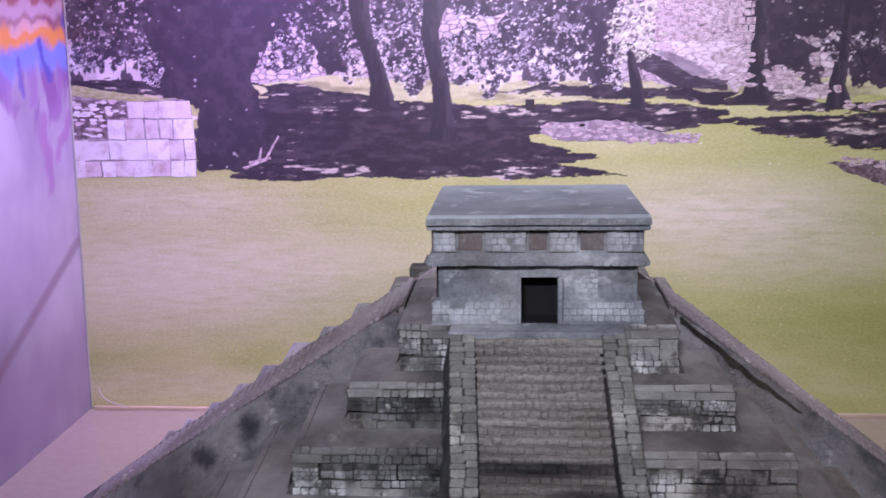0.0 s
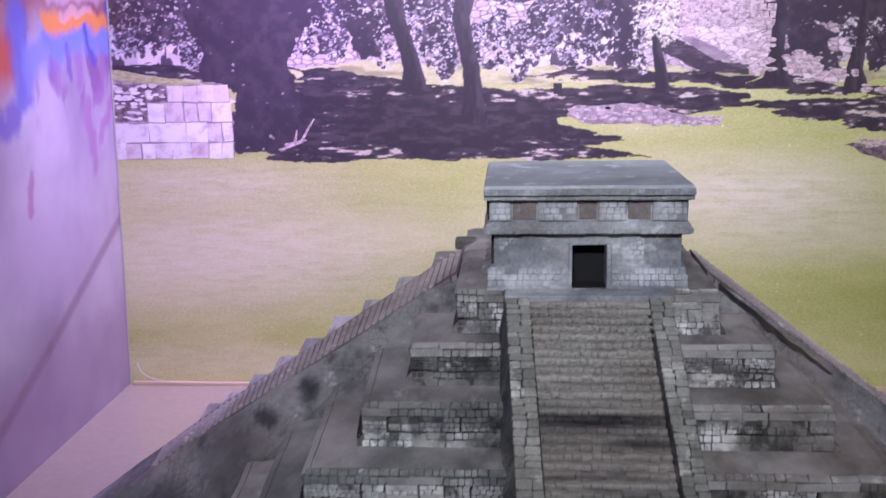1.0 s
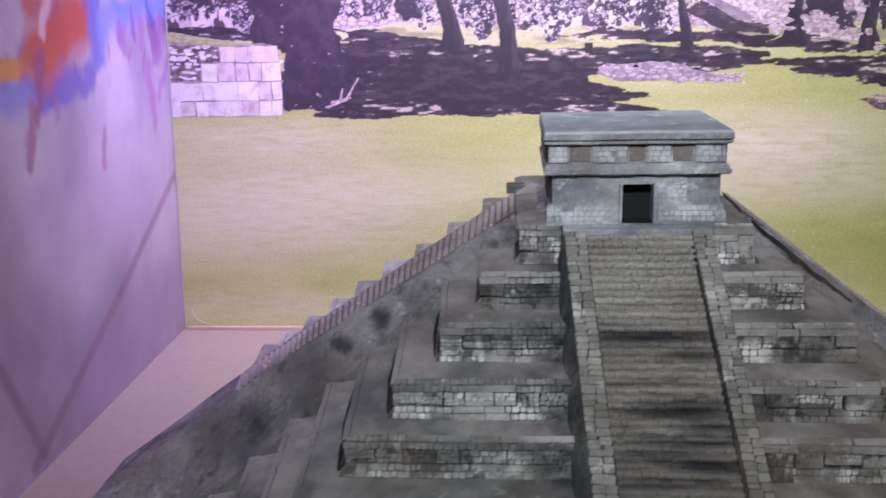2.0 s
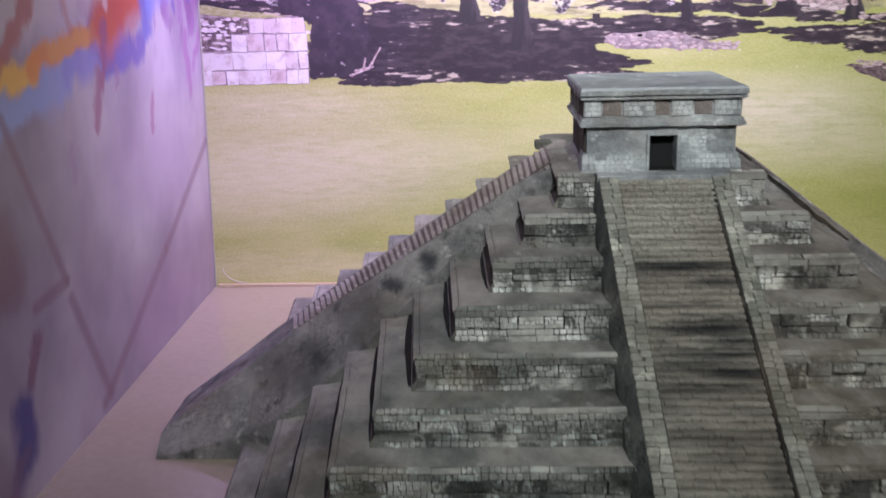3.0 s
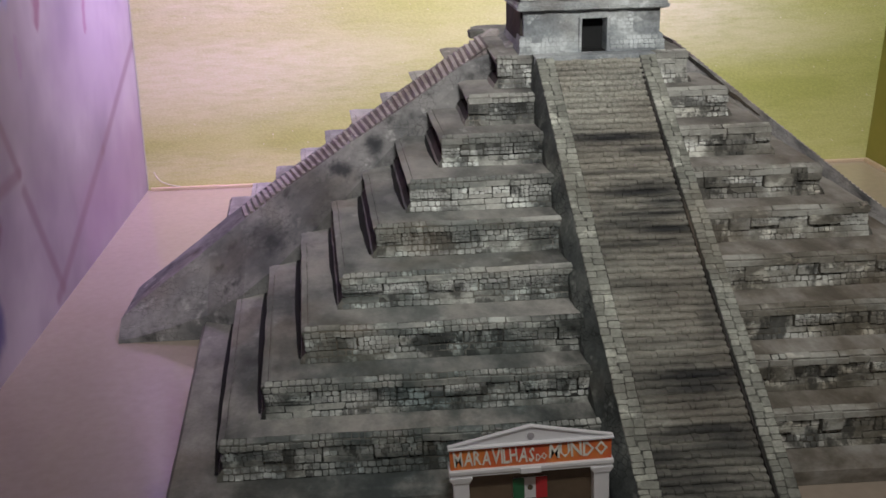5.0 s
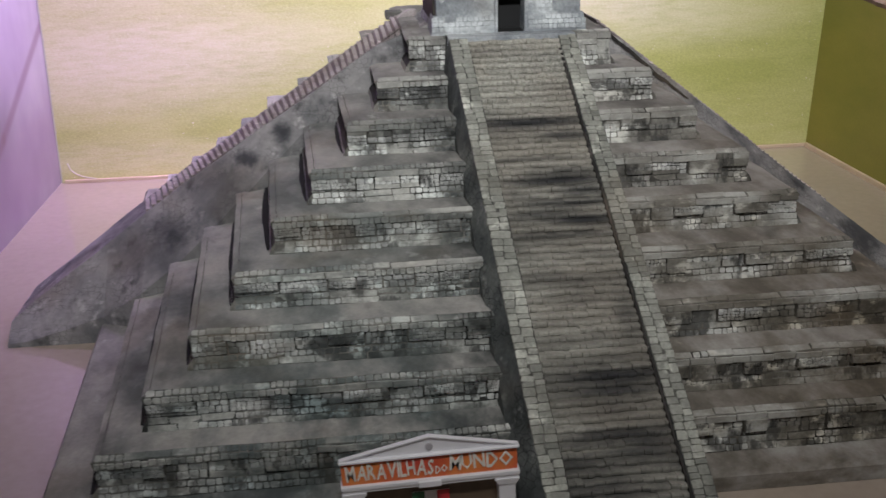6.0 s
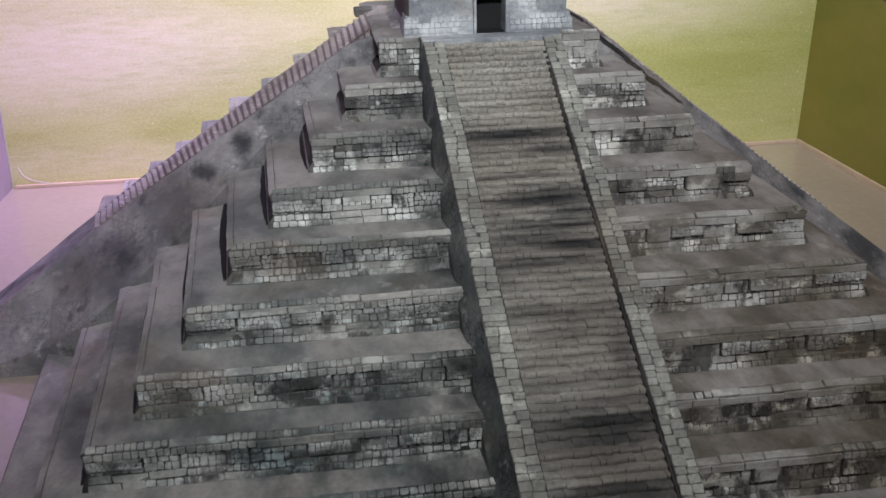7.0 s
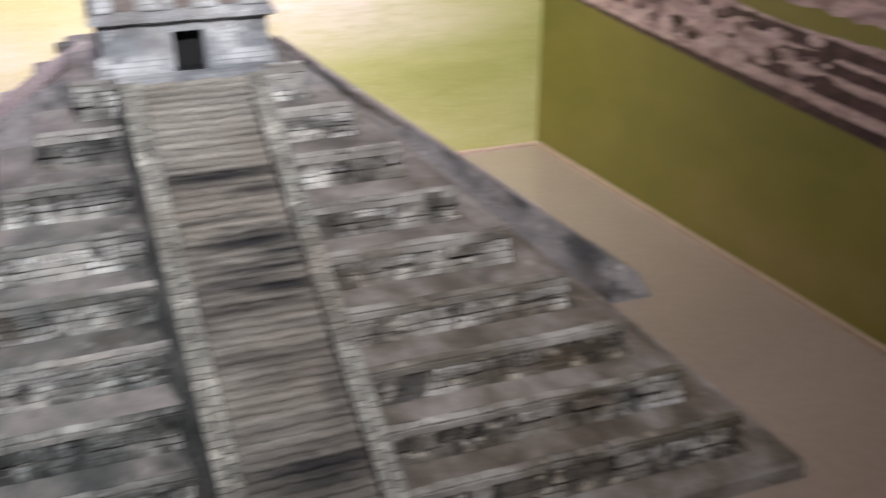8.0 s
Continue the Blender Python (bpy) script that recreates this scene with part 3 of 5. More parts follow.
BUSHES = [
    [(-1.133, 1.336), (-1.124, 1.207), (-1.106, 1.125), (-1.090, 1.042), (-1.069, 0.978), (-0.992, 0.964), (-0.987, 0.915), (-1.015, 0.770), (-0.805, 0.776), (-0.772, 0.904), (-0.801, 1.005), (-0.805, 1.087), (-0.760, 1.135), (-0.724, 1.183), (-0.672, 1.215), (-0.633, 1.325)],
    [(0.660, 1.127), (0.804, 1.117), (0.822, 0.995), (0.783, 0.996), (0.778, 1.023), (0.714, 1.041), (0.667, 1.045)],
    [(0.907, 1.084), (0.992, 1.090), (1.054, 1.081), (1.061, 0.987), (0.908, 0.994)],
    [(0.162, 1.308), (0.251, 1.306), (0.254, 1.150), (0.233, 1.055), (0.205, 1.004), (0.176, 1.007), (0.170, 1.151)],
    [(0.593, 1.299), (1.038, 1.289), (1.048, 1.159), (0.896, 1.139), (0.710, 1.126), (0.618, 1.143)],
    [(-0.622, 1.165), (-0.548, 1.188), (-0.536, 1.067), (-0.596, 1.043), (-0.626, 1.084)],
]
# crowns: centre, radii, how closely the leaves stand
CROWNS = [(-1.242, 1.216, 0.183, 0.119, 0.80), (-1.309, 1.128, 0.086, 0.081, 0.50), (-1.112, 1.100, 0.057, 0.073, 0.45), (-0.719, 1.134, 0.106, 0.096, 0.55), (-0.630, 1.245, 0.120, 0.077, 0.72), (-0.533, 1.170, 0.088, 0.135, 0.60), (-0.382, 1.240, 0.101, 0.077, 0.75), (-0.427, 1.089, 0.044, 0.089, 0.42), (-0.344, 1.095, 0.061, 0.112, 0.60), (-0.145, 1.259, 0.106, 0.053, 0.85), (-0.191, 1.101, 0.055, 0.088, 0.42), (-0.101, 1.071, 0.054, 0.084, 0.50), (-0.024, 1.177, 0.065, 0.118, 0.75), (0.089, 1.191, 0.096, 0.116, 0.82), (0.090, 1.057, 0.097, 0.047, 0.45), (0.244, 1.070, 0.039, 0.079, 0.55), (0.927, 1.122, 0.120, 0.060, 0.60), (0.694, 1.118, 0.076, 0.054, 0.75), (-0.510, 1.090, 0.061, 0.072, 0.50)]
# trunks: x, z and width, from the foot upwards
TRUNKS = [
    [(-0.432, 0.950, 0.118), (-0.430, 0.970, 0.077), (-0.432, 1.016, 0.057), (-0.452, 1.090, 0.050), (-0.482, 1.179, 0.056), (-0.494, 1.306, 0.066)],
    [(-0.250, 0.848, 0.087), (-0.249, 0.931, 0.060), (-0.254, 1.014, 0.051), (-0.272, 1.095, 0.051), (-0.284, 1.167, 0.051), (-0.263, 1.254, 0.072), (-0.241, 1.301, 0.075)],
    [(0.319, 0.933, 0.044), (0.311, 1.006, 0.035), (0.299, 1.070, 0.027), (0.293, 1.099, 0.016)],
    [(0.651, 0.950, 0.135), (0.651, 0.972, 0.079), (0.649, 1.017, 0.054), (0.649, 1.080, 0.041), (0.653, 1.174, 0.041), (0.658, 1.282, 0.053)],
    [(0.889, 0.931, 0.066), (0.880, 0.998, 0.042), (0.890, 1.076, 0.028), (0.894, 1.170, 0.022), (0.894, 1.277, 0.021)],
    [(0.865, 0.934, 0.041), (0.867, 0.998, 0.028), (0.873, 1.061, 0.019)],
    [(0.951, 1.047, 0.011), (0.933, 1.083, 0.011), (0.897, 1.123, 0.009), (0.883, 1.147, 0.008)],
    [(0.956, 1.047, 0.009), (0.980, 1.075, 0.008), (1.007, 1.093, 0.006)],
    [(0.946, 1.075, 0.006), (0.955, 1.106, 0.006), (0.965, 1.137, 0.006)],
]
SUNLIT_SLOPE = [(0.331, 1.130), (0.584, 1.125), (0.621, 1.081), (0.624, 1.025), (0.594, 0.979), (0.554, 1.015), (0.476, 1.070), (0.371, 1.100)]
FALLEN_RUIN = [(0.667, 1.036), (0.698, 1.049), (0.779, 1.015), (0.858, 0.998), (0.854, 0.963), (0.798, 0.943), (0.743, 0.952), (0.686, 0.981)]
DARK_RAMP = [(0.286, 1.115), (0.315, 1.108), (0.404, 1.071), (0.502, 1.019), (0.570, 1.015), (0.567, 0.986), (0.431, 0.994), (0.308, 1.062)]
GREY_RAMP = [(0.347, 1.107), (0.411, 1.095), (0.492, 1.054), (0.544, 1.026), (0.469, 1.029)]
KINDS = [("lawn", ""), ("tree_shade", "violet-black tree shade"), ("tree_foliage", "violet-black foliage with sun-struck leaves"), ("young_foliage", "yellow sunlit leaves"), ("sunlit_ruin", "pale pink sunlit stone"), ("sunlit_grass", "yellow sunlit grass"), ("tree_trunk", "dark violet tree trunks")]
STEP_X, PRINT_Z0, PRINT_Z1 = 0.0022, 0.715, 1.305


def photograph():
    gx, gz = np.meshgrid(np.arange(-1.384, 1.402, STEP_X), np.arange(PRINT_Z0, PRINT_Z1, STEP_X))
    col = np.zeros(gx.shape + (3,))
    kind = np.zeros(gx.shape, int)

    def lay(mask, tone, k):
        m = np.clip(np.asarray(mask, float), 0, 1)[..., None]
        col[:] = col * (1 - m) + np.asarray(tone) * m
        kind[m[..., 0] > 0.5] = k

    def blend(a, b, t):
        return np.asarray(a) * (1 - t[..., None]) + np.asarray(b) * t[..., None]

    n = lambda f, seed, o=3, sx=1.0, sz=1.0: wall_noise(gx, gz, f, seed, o, sx, sz)
    col[:] = blend((0.42, 0.42, 0.15), (0.56, 0.53, 0.27), ease(n(30, 1, 4, 0.5, 1.6), -0.5, 0.5))
    # sunlit grass behind, then the dry-stone ruin along the horizon
    wz = gz + n(26, 2, 3, 0.5, 1.5) * 0.012
    lay(wz > 0.965 + 0.02 * (gx < -1.0), blend((0.4, 0.36, 0.22), (0.66, 0.62, 0.38), ease(n(24, 3, 4, 0.4, 2.2), -0.5, 0.35)), 5)
    border, tone = wall_cells(gx + n(40, 4) * 0.006, gz + n(40, 5) * 0.004, 34, 60, 6)
    rock = blend((0.36, 0.25, 0.3), (0.74, 0.61, 0.69), np.clip(tone * 0.7 + 0.35 + n(90, 7) * 0.3, 0, 1))
    rock = blend((0.2, 0.14, 0.18), rock, ease(border, 0.02, 0.2))
    rock *= (1 + 0.25 * n(9, 8, 2))[..., None]
    lay(wz > 1.03 + 0.012 * np.sin(gx * 9) - 0.02 * (gx > 0.0), rock, 4)
    squared = ((gx > -0.12) & (gx < 0.25) | (gx < -0.95)) & (wz > 1.015) & (wz < 1.11)
    row = np.floor(gz * 26)
    joint = np.minimum(np.abs((gx * 21 + 0.37 * row) % 1 - 0.5), np.abs((gz * 26) % 1 - 0.5) * 0.8)
    lay(squared, blend((0.78, 0.66, 0.73), (0.3, 0.22, 0.27), ease(joint, 0.4, 0.47)) * (0.85 + 0.3 * spot(np.floor(gx * 21 + 0.37 * row), row, 3))[..., None], 4)
    lay(squared & (n(34, 9, 3, 1.4, 0.45) > 0.08), (0.11, 0.083, 0.115), 2)
    # slope of rocks, fallen ruin, the slanting roof
    border, tone = wall_cells(gx + n(30, 10) * 0.01, gz + n(30, 11) * 0.006, 30, 75, 12)
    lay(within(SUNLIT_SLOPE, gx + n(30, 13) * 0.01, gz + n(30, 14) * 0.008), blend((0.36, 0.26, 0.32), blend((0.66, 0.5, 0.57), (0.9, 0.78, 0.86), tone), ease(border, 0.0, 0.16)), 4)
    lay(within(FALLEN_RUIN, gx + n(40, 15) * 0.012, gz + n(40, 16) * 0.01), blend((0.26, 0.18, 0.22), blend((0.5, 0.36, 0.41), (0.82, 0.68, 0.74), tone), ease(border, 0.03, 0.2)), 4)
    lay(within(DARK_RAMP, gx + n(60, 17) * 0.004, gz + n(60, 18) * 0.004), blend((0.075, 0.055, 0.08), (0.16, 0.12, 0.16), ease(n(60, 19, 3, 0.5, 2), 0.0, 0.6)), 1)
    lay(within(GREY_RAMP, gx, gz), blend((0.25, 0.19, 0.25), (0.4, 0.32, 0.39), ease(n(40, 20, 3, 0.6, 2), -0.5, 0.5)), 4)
    # tree shade on the grass, with flecks of sun drawn out along the ground
    wx, wz = gx + n(13, 21, 3, 0.4, 3.0) * 0.09, gz + n(24, 22, 4, 0.45, 2.0) * 0.016
    fleck = 0.9 * n(54, 23, 4, 0.42, 2.0) + 0.55 * n(9, 24, 2, 0.6, 1.6)
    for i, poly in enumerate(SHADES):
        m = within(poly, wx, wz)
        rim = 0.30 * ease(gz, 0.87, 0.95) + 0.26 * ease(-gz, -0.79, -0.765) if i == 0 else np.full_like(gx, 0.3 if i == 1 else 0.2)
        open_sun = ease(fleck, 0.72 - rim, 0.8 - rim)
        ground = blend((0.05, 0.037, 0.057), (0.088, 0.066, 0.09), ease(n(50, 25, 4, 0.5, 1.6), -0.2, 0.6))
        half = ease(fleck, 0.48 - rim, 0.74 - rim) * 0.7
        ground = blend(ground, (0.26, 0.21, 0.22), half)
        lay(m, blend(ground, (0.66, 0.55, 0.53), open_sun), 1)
    # foliage: crowns of many leaves, brightest at their rims, darker masses behind
    wx, wz = gx + n(16, 26) * 0.045, gz + n(18, 27) * 0.035
    dense = np.zeros_like(gx)
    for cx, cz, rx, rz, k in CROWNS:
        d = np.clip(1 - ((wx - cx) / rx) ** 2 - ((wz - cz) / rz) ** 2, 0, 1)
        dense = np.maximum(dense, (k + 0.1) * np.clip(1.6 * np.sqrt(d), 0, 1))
    small, clump = n(74, 28, 3), n(17, 29, 2)
    border, tone = wall_cells(gx + 0.5 * gz + n(60, 30) * 0.006, gz - 0.35 * gx + n(60, 31) * 0.006, 118, 160, 32)
    border2, tone2 = wall_cells(gx - 0.6 * gz, gz + 0.3 * gx + n(50, 33) * 0.006, 104, 145, 34)
    leaf = ease(0.75 * small + 0.5 * clump - 0.36 + dense * 1.05, 0.0, 0.08) * (dense > 0.02)
    dusk = blend((0.055, 0.041, 0.065), (0.125, 0.097, 0.135), ease(n(44, 35, 3), -0.2, 0.6))
    lay(leaf, dusk, 2)
    catch = leaf * (tone > 0.7 - 0.4 * ease(clump, 0.0, 0.5) + 0.22 * ease(dense, 0.55, 0.9)) * ease(border, 0.06, 0.2)
    lay(catch * (0.45 + 0.55 * tone2), blend((0.4, 0.32, 0.42), (0.86, 0.76, 0.85), tone2), 2)
    lay((dense > 0.05) * (1 - leaf) * (tone2 > 0.45) * ease(border2, 0.05, 0.2) * 0.8, blend((0.6, 0.5, 0.56), (0.93, 0.86, 0.92), tone), 2)
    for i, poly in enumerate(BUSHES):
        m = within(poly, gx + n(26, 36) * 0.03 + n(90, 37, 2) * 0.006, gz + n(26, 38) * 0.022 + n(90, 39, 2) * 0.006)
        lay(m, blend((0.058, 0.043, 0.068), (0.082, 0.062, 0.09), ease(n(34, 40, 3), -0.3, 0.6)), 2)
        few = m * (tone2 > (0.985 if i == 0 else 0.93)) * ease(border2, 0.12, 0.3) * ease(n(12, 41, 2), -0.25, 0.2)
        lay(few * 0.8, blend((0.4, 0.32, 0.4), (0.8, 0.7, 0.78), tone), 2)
    young = 1 - ((wx - 0.315) / 0.085) ** 2 - ((wz - 1.165) / 0.12) ** 2
    sprig = ease(small * 0.6 + 0.7 * young - 0.12, 0.0, 0.15) * (young > 0)
    lay(sprig * (tone > 0.3) * ease(border, 0.03, 0.16), blend((0.46, 0.42, 0.36), (0.9, 0.84, 0.74), tone2), 3)
    lay(sprig * (tone < 0.18), (0.16, 0.125, 0.16), 3)
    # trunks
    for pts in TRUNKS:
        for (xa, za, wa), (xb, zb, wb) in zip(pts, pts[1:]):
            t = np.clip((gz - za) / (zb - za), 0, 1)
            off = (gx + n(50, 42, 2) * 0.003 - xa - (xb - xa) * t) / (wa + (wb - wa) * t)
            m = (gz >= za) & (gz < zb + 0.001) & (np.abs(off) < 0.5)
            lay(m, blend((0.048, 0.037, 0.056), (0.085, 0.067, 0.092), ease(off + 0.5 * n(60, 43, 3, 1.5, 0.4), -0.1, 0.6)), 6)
    # the grain and slight softness of an enlarged print
    for axis in (0, 1):
        col[:] = 0.9 * col + 0.05 * np.roll(col, 1, axis) + 0.05 * np.roll(col, -1, axis)
    col[:] *= (1 + 0.1 * n(260, 44, 1) + 0.08 * n(60, 45, 2))[..., None]
    return gx, gz, np.clip(col, 0.02, 0.95), kind


def photo_print():
    mat, nt, b = nodes_of("photo_print", 0.36)
    ink = nt.nodes.new("ShaderNodeVertexColor")
    ink.layer_name = "ink"
    fine = noise_tex(nt, coords(nt), 240, 2, 0.6)
    nt.links.new(mix(nt, 0.14, ink.outputs["Color"], ramp(nt, fine, [(0.3, (0.3,) * 3), (0.7, (0.7,) * 3)]), "OVERLAY"), b.inputs["Base Color"])
    return mat


PHOTO = photo_print()
gx, gz, ink, kind = photograph()
rows, cols = gx.shape
face_kind = np.maximum.reduce([kind[:-1, :-1], kind[1:, :-1], kind[:-1, 1:], kind[1:, 1:]])
index = np.arange(rows * cols).reshape(rows, cols)
for k, (part_name, part_label) in enumerate(KINDS):
    if k == 0:
        continue
    r, c = np.nonzero(face_kind == k)
    quads = np.stack([index[r, c], index[r, c + 1], index[r + 1, c + 1], index[r + 1, c]], 1)
    used, quads = np.unique(quads, return_inverse=True)
    quads = quads.reshape(-1, 4)
    places = np.stack([gx.ravel()[used], np.full(len(used), Y_BACK - 0.0003), gz.ravel()[used]], 1)
    me = bpy.data.meshes.new(part_name)
    me.from_pydata(places.tolist(), [], quads.tolist())
    layer = me.color_attributes.new("ink", "FLOAT_COLOR", "POINT")
    layer.data.foreach_set("color", np.concatenate([ink.reshape(-1, 3)[used], np.ones((len(used), 1))], 1).ravel().astype(np.float32))
    me.materials.append(PHOTO)
    ob = new(part_name, me)
    ob.parent = wall_back
    tagged(ob, part_label, kind="stuff")
flat("upper_foliage", [(-1.385, PRINT_Z1 - 0.002), (1.4, PRINT_Z1 - 0.002), (1.4, 2.2), (-1.385, 2.2)], 1, P_DARKLEAF)


def courses(x0, x1, z0, z1, rows, layer, mat, seed, wide=1.5, gap=0.003):
    """A coursed wall in the picture, block by block."""
    rnd = random.Random(seed)
    h = (z1 - z0) / rows
    for r in range(rows):
        x = x0
        while x < x1 - 0.006:
            w = min(h * rnd.uniform(0.7, wide), x1 - x)
            if x1 - x - w < h * 0.4:
                w = x1 - x
            zl, zh = z0 + h * r + gap / 2, z0 + h * (r + 1) - gap / 2
            e = [rnd.uniform(-0.0025, 0.0025) for _ in range(8)]
            flat("stone_block", [(x + gap / 2 + e[0], zl + e[1]), (x + w - gap / 2 + e[2], zl + e[3]), (x + w - gap / 2 + e[4], zh + e[5]), (x + gap / 2 + e[6], zh + e[7])], layer, mat, 0.0012, 60, fine=0.02)
            x += w


courses(0.36, 0.64, 1.125, 1.28, 7, 6, P_RUIN, 8, 1.6)
# the low block wall at the left of the picture
flat("wall_joints", [(-1.385, 0.748), (-1.0, 0.75), (-0.998, 0.86), (-1.004, 0.95), (-1.012, 0.97), (-1.03, 0.98), (-1.2, 0.988), (-1.385, 1.01)], 11, P_JOINT, 0.002)
flat("wall_top", [(-1.385, 0.995), (-1.2, 0.977), (-1.06, 0.978), (-1.2, 1.0), (-1.385, 1.03)], 13, P_GRASS, 0.006)
for x0, x1, z0, z1, n in ((-1.385, -1.0, 0.748, 0.799, 8), (-1.385, -0.999, 0.801, 0.861, 9), (-1.268, -1.0, 0.863, 0.923, 12), (-1.2, -1.006, 0.925, 0.976, 10)):
    courses(x0, x1, z0, z1, 1, 13, P_STONE, n, 1.2, 0.0024)
flat("stone_block", [(-1.003, 0.92), (-0.985, 0.922), (-0.987, 0.931), (-1.003, 0.932)], 13, P_STONE)


def rubble(x0, x1, zf, tall, count, size, layer, mat, seed, kind_name="rubble_stone"):
    rnd = random.Random(seed)
    for _ in range(count):
        x = rnd.uniform(x0, x1)
        z = zf(x) + rnd.uniform(0, tall)
        s = size * rnd.uniform(0.6, 1.4)
        n = 7
        flat(kind_name, [(x + s * 1.25 * math.cos(6.283 * i / n) * rnd.uniform(0.8, 1.25), z + s * 0.5 * math.sin(6.283 * i / n) * rnd.uniform(0.8, 1.2)) for i in range(n)], layer, mat)


flat("rubble_bed", [(-1.385, 0.866), (-1.272, 0.866), (-1.27, 0.924), (-1.205, 0.927), (-1.205, 0.975), (-1.385, 0.985)], 12, P_RUBBLE_BED, 0.003)
rubble(-1.375, -1.275, lambda x: 0.872, 0.105, 46, 0.0085, 14, P_STONE, 21)
rubble(-1.275, -1.21, lambda x: 0.935, 0.045, 16, 0.008, 14, P_STONE, 22)
flat("rubble_bed", [(0.03, 0.87), (0.06, 0.9), (0.27, 0.905), (0.33, 0.88), (0.5, 0.85), (0.49, 0.835), (0.3, 0.845), (0.1, 0.845)], 8, P_JOINT, 0.008)
rubble(0.05, 0.3, lambda x: 0.852, 0.045, 90, 0.0085, 9, P_RUIN, 23)
rubble(0.28, 0.5, lambda x: 0.836, 0.028, 60, 0.0075, 9, P_RUIN, 24)
flat("rubble_bed", [(0.86, 0.775), (1.37, 0.785), (1.37, 0.66), (1.05, 0.7), (0.92, 0.745)], 8, P_RUBBLE_BED, 0.008)
rubble(0.9, 1.3, lambda x: 0.78 - 0.12 * (x - 0.8), 0.03, 80, 0.009, 9, P_RUIN, 25)
rubble(0.67, 0.78, lambda x: 0.995, 0.045, 40, 0.008, 9, P_RUIN, 26)
rubble(0.76, 0.88, lambda x: 0.975, 0.018, 30, 0.008, 9, P_RUIN, 31)
rubble(0.52, 0.64, lambda x: 1.0, 0.11, 30, 0.013, 9, P_RUIN, 27)
rubble(0.9, 1.05, lambda x: 0.935, 0.02, 14, 0.012, 9, P_RUIN, 30)
flat("tree_stump", [(-0.008, 0.935), (0.02, 0.935), (0.018, 0.968), (-0.006, 0.968)], 10, P_TRUNK, 0.002)
for pts in ([(-0.86, 0.775), (-0.79, 0.80), (-0.745, 0.87), (-0.741, 0.868), (-0.782, 0.795), (-0.85, 0.77)], [(-0.84, 0.785), (-0.77, 0.8), (-0.77, 0.806), (-0.84, 0.793)], [(-0.81, 0.8), (-0.80, 0.835), (-0.796, 0.835), (-0.8, 0.8)]):
    flat("branch", pts, 11, P_RUIN, 0.001)
# printed stone steps on the east wall
def east_flat(name, outline, layer, mat, ragged=0.0, label=""):
    pts = []
    for (ay, az), (by, bz) in zip(outline, outline[1:] + outline[:1]):
        n = max(1, int(math.hypot(by - ay, bz - az) / 0.02)) if ragged else 1
        pts += [(ay + (by - ay) * i / n, az + (bz - az) * i / n) for i in range(n)]
    bm = bmesh.new()
    vs = []
    for y, z in pts:
        o = noise.noise_vector((y * 20, z * 20, layer)) * ragged
        vs.append(bm.verts.new((X_WALL - 0.0006 * (layer + 1) + 0.03 * z, y + o.x, z + o.z)))
    f = bm.faces.new(vs)
    bmesh.ops.triangulate(bm, faces=[f])
    bm.normal_update()
    if bm.faces[:][0].normal.x > 0:
        bmesh.ops.reverse_faces(bm, faces=bm.faces)
    return part(name, bm, mat, wall_right, label)


E_STONE = printed("east_stone_print", (0.32, 0.215, 0.19), (0.68, 0.53, 0.48), 26, (1, 0.6, 1.4), 0.35, 0.65, 0.5)
E_DARK = printed("east_joint_print", (0.045, 0.022, 0.02), (0.12, 0.065, 0.06), 30, rough=0.5)
E_PALE = printed("east_edge_print", (0.45, 0.33, 0.29), (0.68, 0.52, 0.46), 40, rough=0.5)
east_flat("ruin_band", [(1.3, 0.605), (0.42, 0.52), (-0.08, 0.475), (-1.28, 0.38), (-1.28, 0.6), (-0.37, 0.65), (-0.05, 0.66), (0.3, 0.7), (1.3, 0.78)], 0, E_STONE, 0.006)
east_flat("shadow_line", [(1.3, 0.602), (0.42, 0.516), (-0.08, 0.47), (-1.28, 0.375), (-1.28, 0.405), (-0.08, 0.498), (0.42, 0.535), (1.3, 0.61)], 1, E_DARK, 0.004)
for (ya, za), (yb, zb), hh in (((0.1, 0.545), (-1.28, 0.42), 0.03), ((0.0, 0.59), (-1.28, 0.475), 0.032), ((0.25, 0.645), (-1.28, 0.535), 0.03)):
    east_flat("step_shadow", [(ya, za), (yb, zb), (yb, zb + hh), (ya - 0.05, za + hh)], 1, E_DARK, 0.006)
    east_flat("step_edge", [(ya, za - 0.004), (yb, zb - 0.004), (yb, zb - 0.014), (ya, za - 0.012)], 2, E_PALE, 0.004)
east_flat("ruin_band", [(1.3, 0.82), (0.3, 0.745), (-0.05, 0.71), (-1.28, 0.65), (-1.28, 2.2), (1.3, 2.2)], 0, E_STONE, 0.01)
rnd = random.Random(77)
for _ in range(150):
    y = rnd.uniform(-0.2, 1.28)
    z = 0.535 + 0.09 * y + rnd.uniform(0.0, 0.12)
    r = rnd.uniform(0.012, 0.03)
    east_flat("ruin_stone", [(y + r * 1.3 * math.cos(6.283 * i / 7) * rnd.uniform(0.8, 1.2), z + r * 0.55 * math.sin(6.283 * i / 7)) for i in range(7)], 3, rnd.choice((E_PALE, E_STONE, E_DARK)))

# the pale paper edge where the two prints meet
bm = box(bmesh.new(), 0.0012, 0.0052, Y_BACK - 0.004, Y_BACK - 0.0012, 0.002, Z_TOP - 0.01)
for v in bm.verts:
    v.co.x += -X_WALL + 0.025 * v.co.z
tagged(new("trim", mesh_of("trim", bm, WHITE_WALL)), "thin white paper edge in the corner of the walls", "trim", kind="structure")
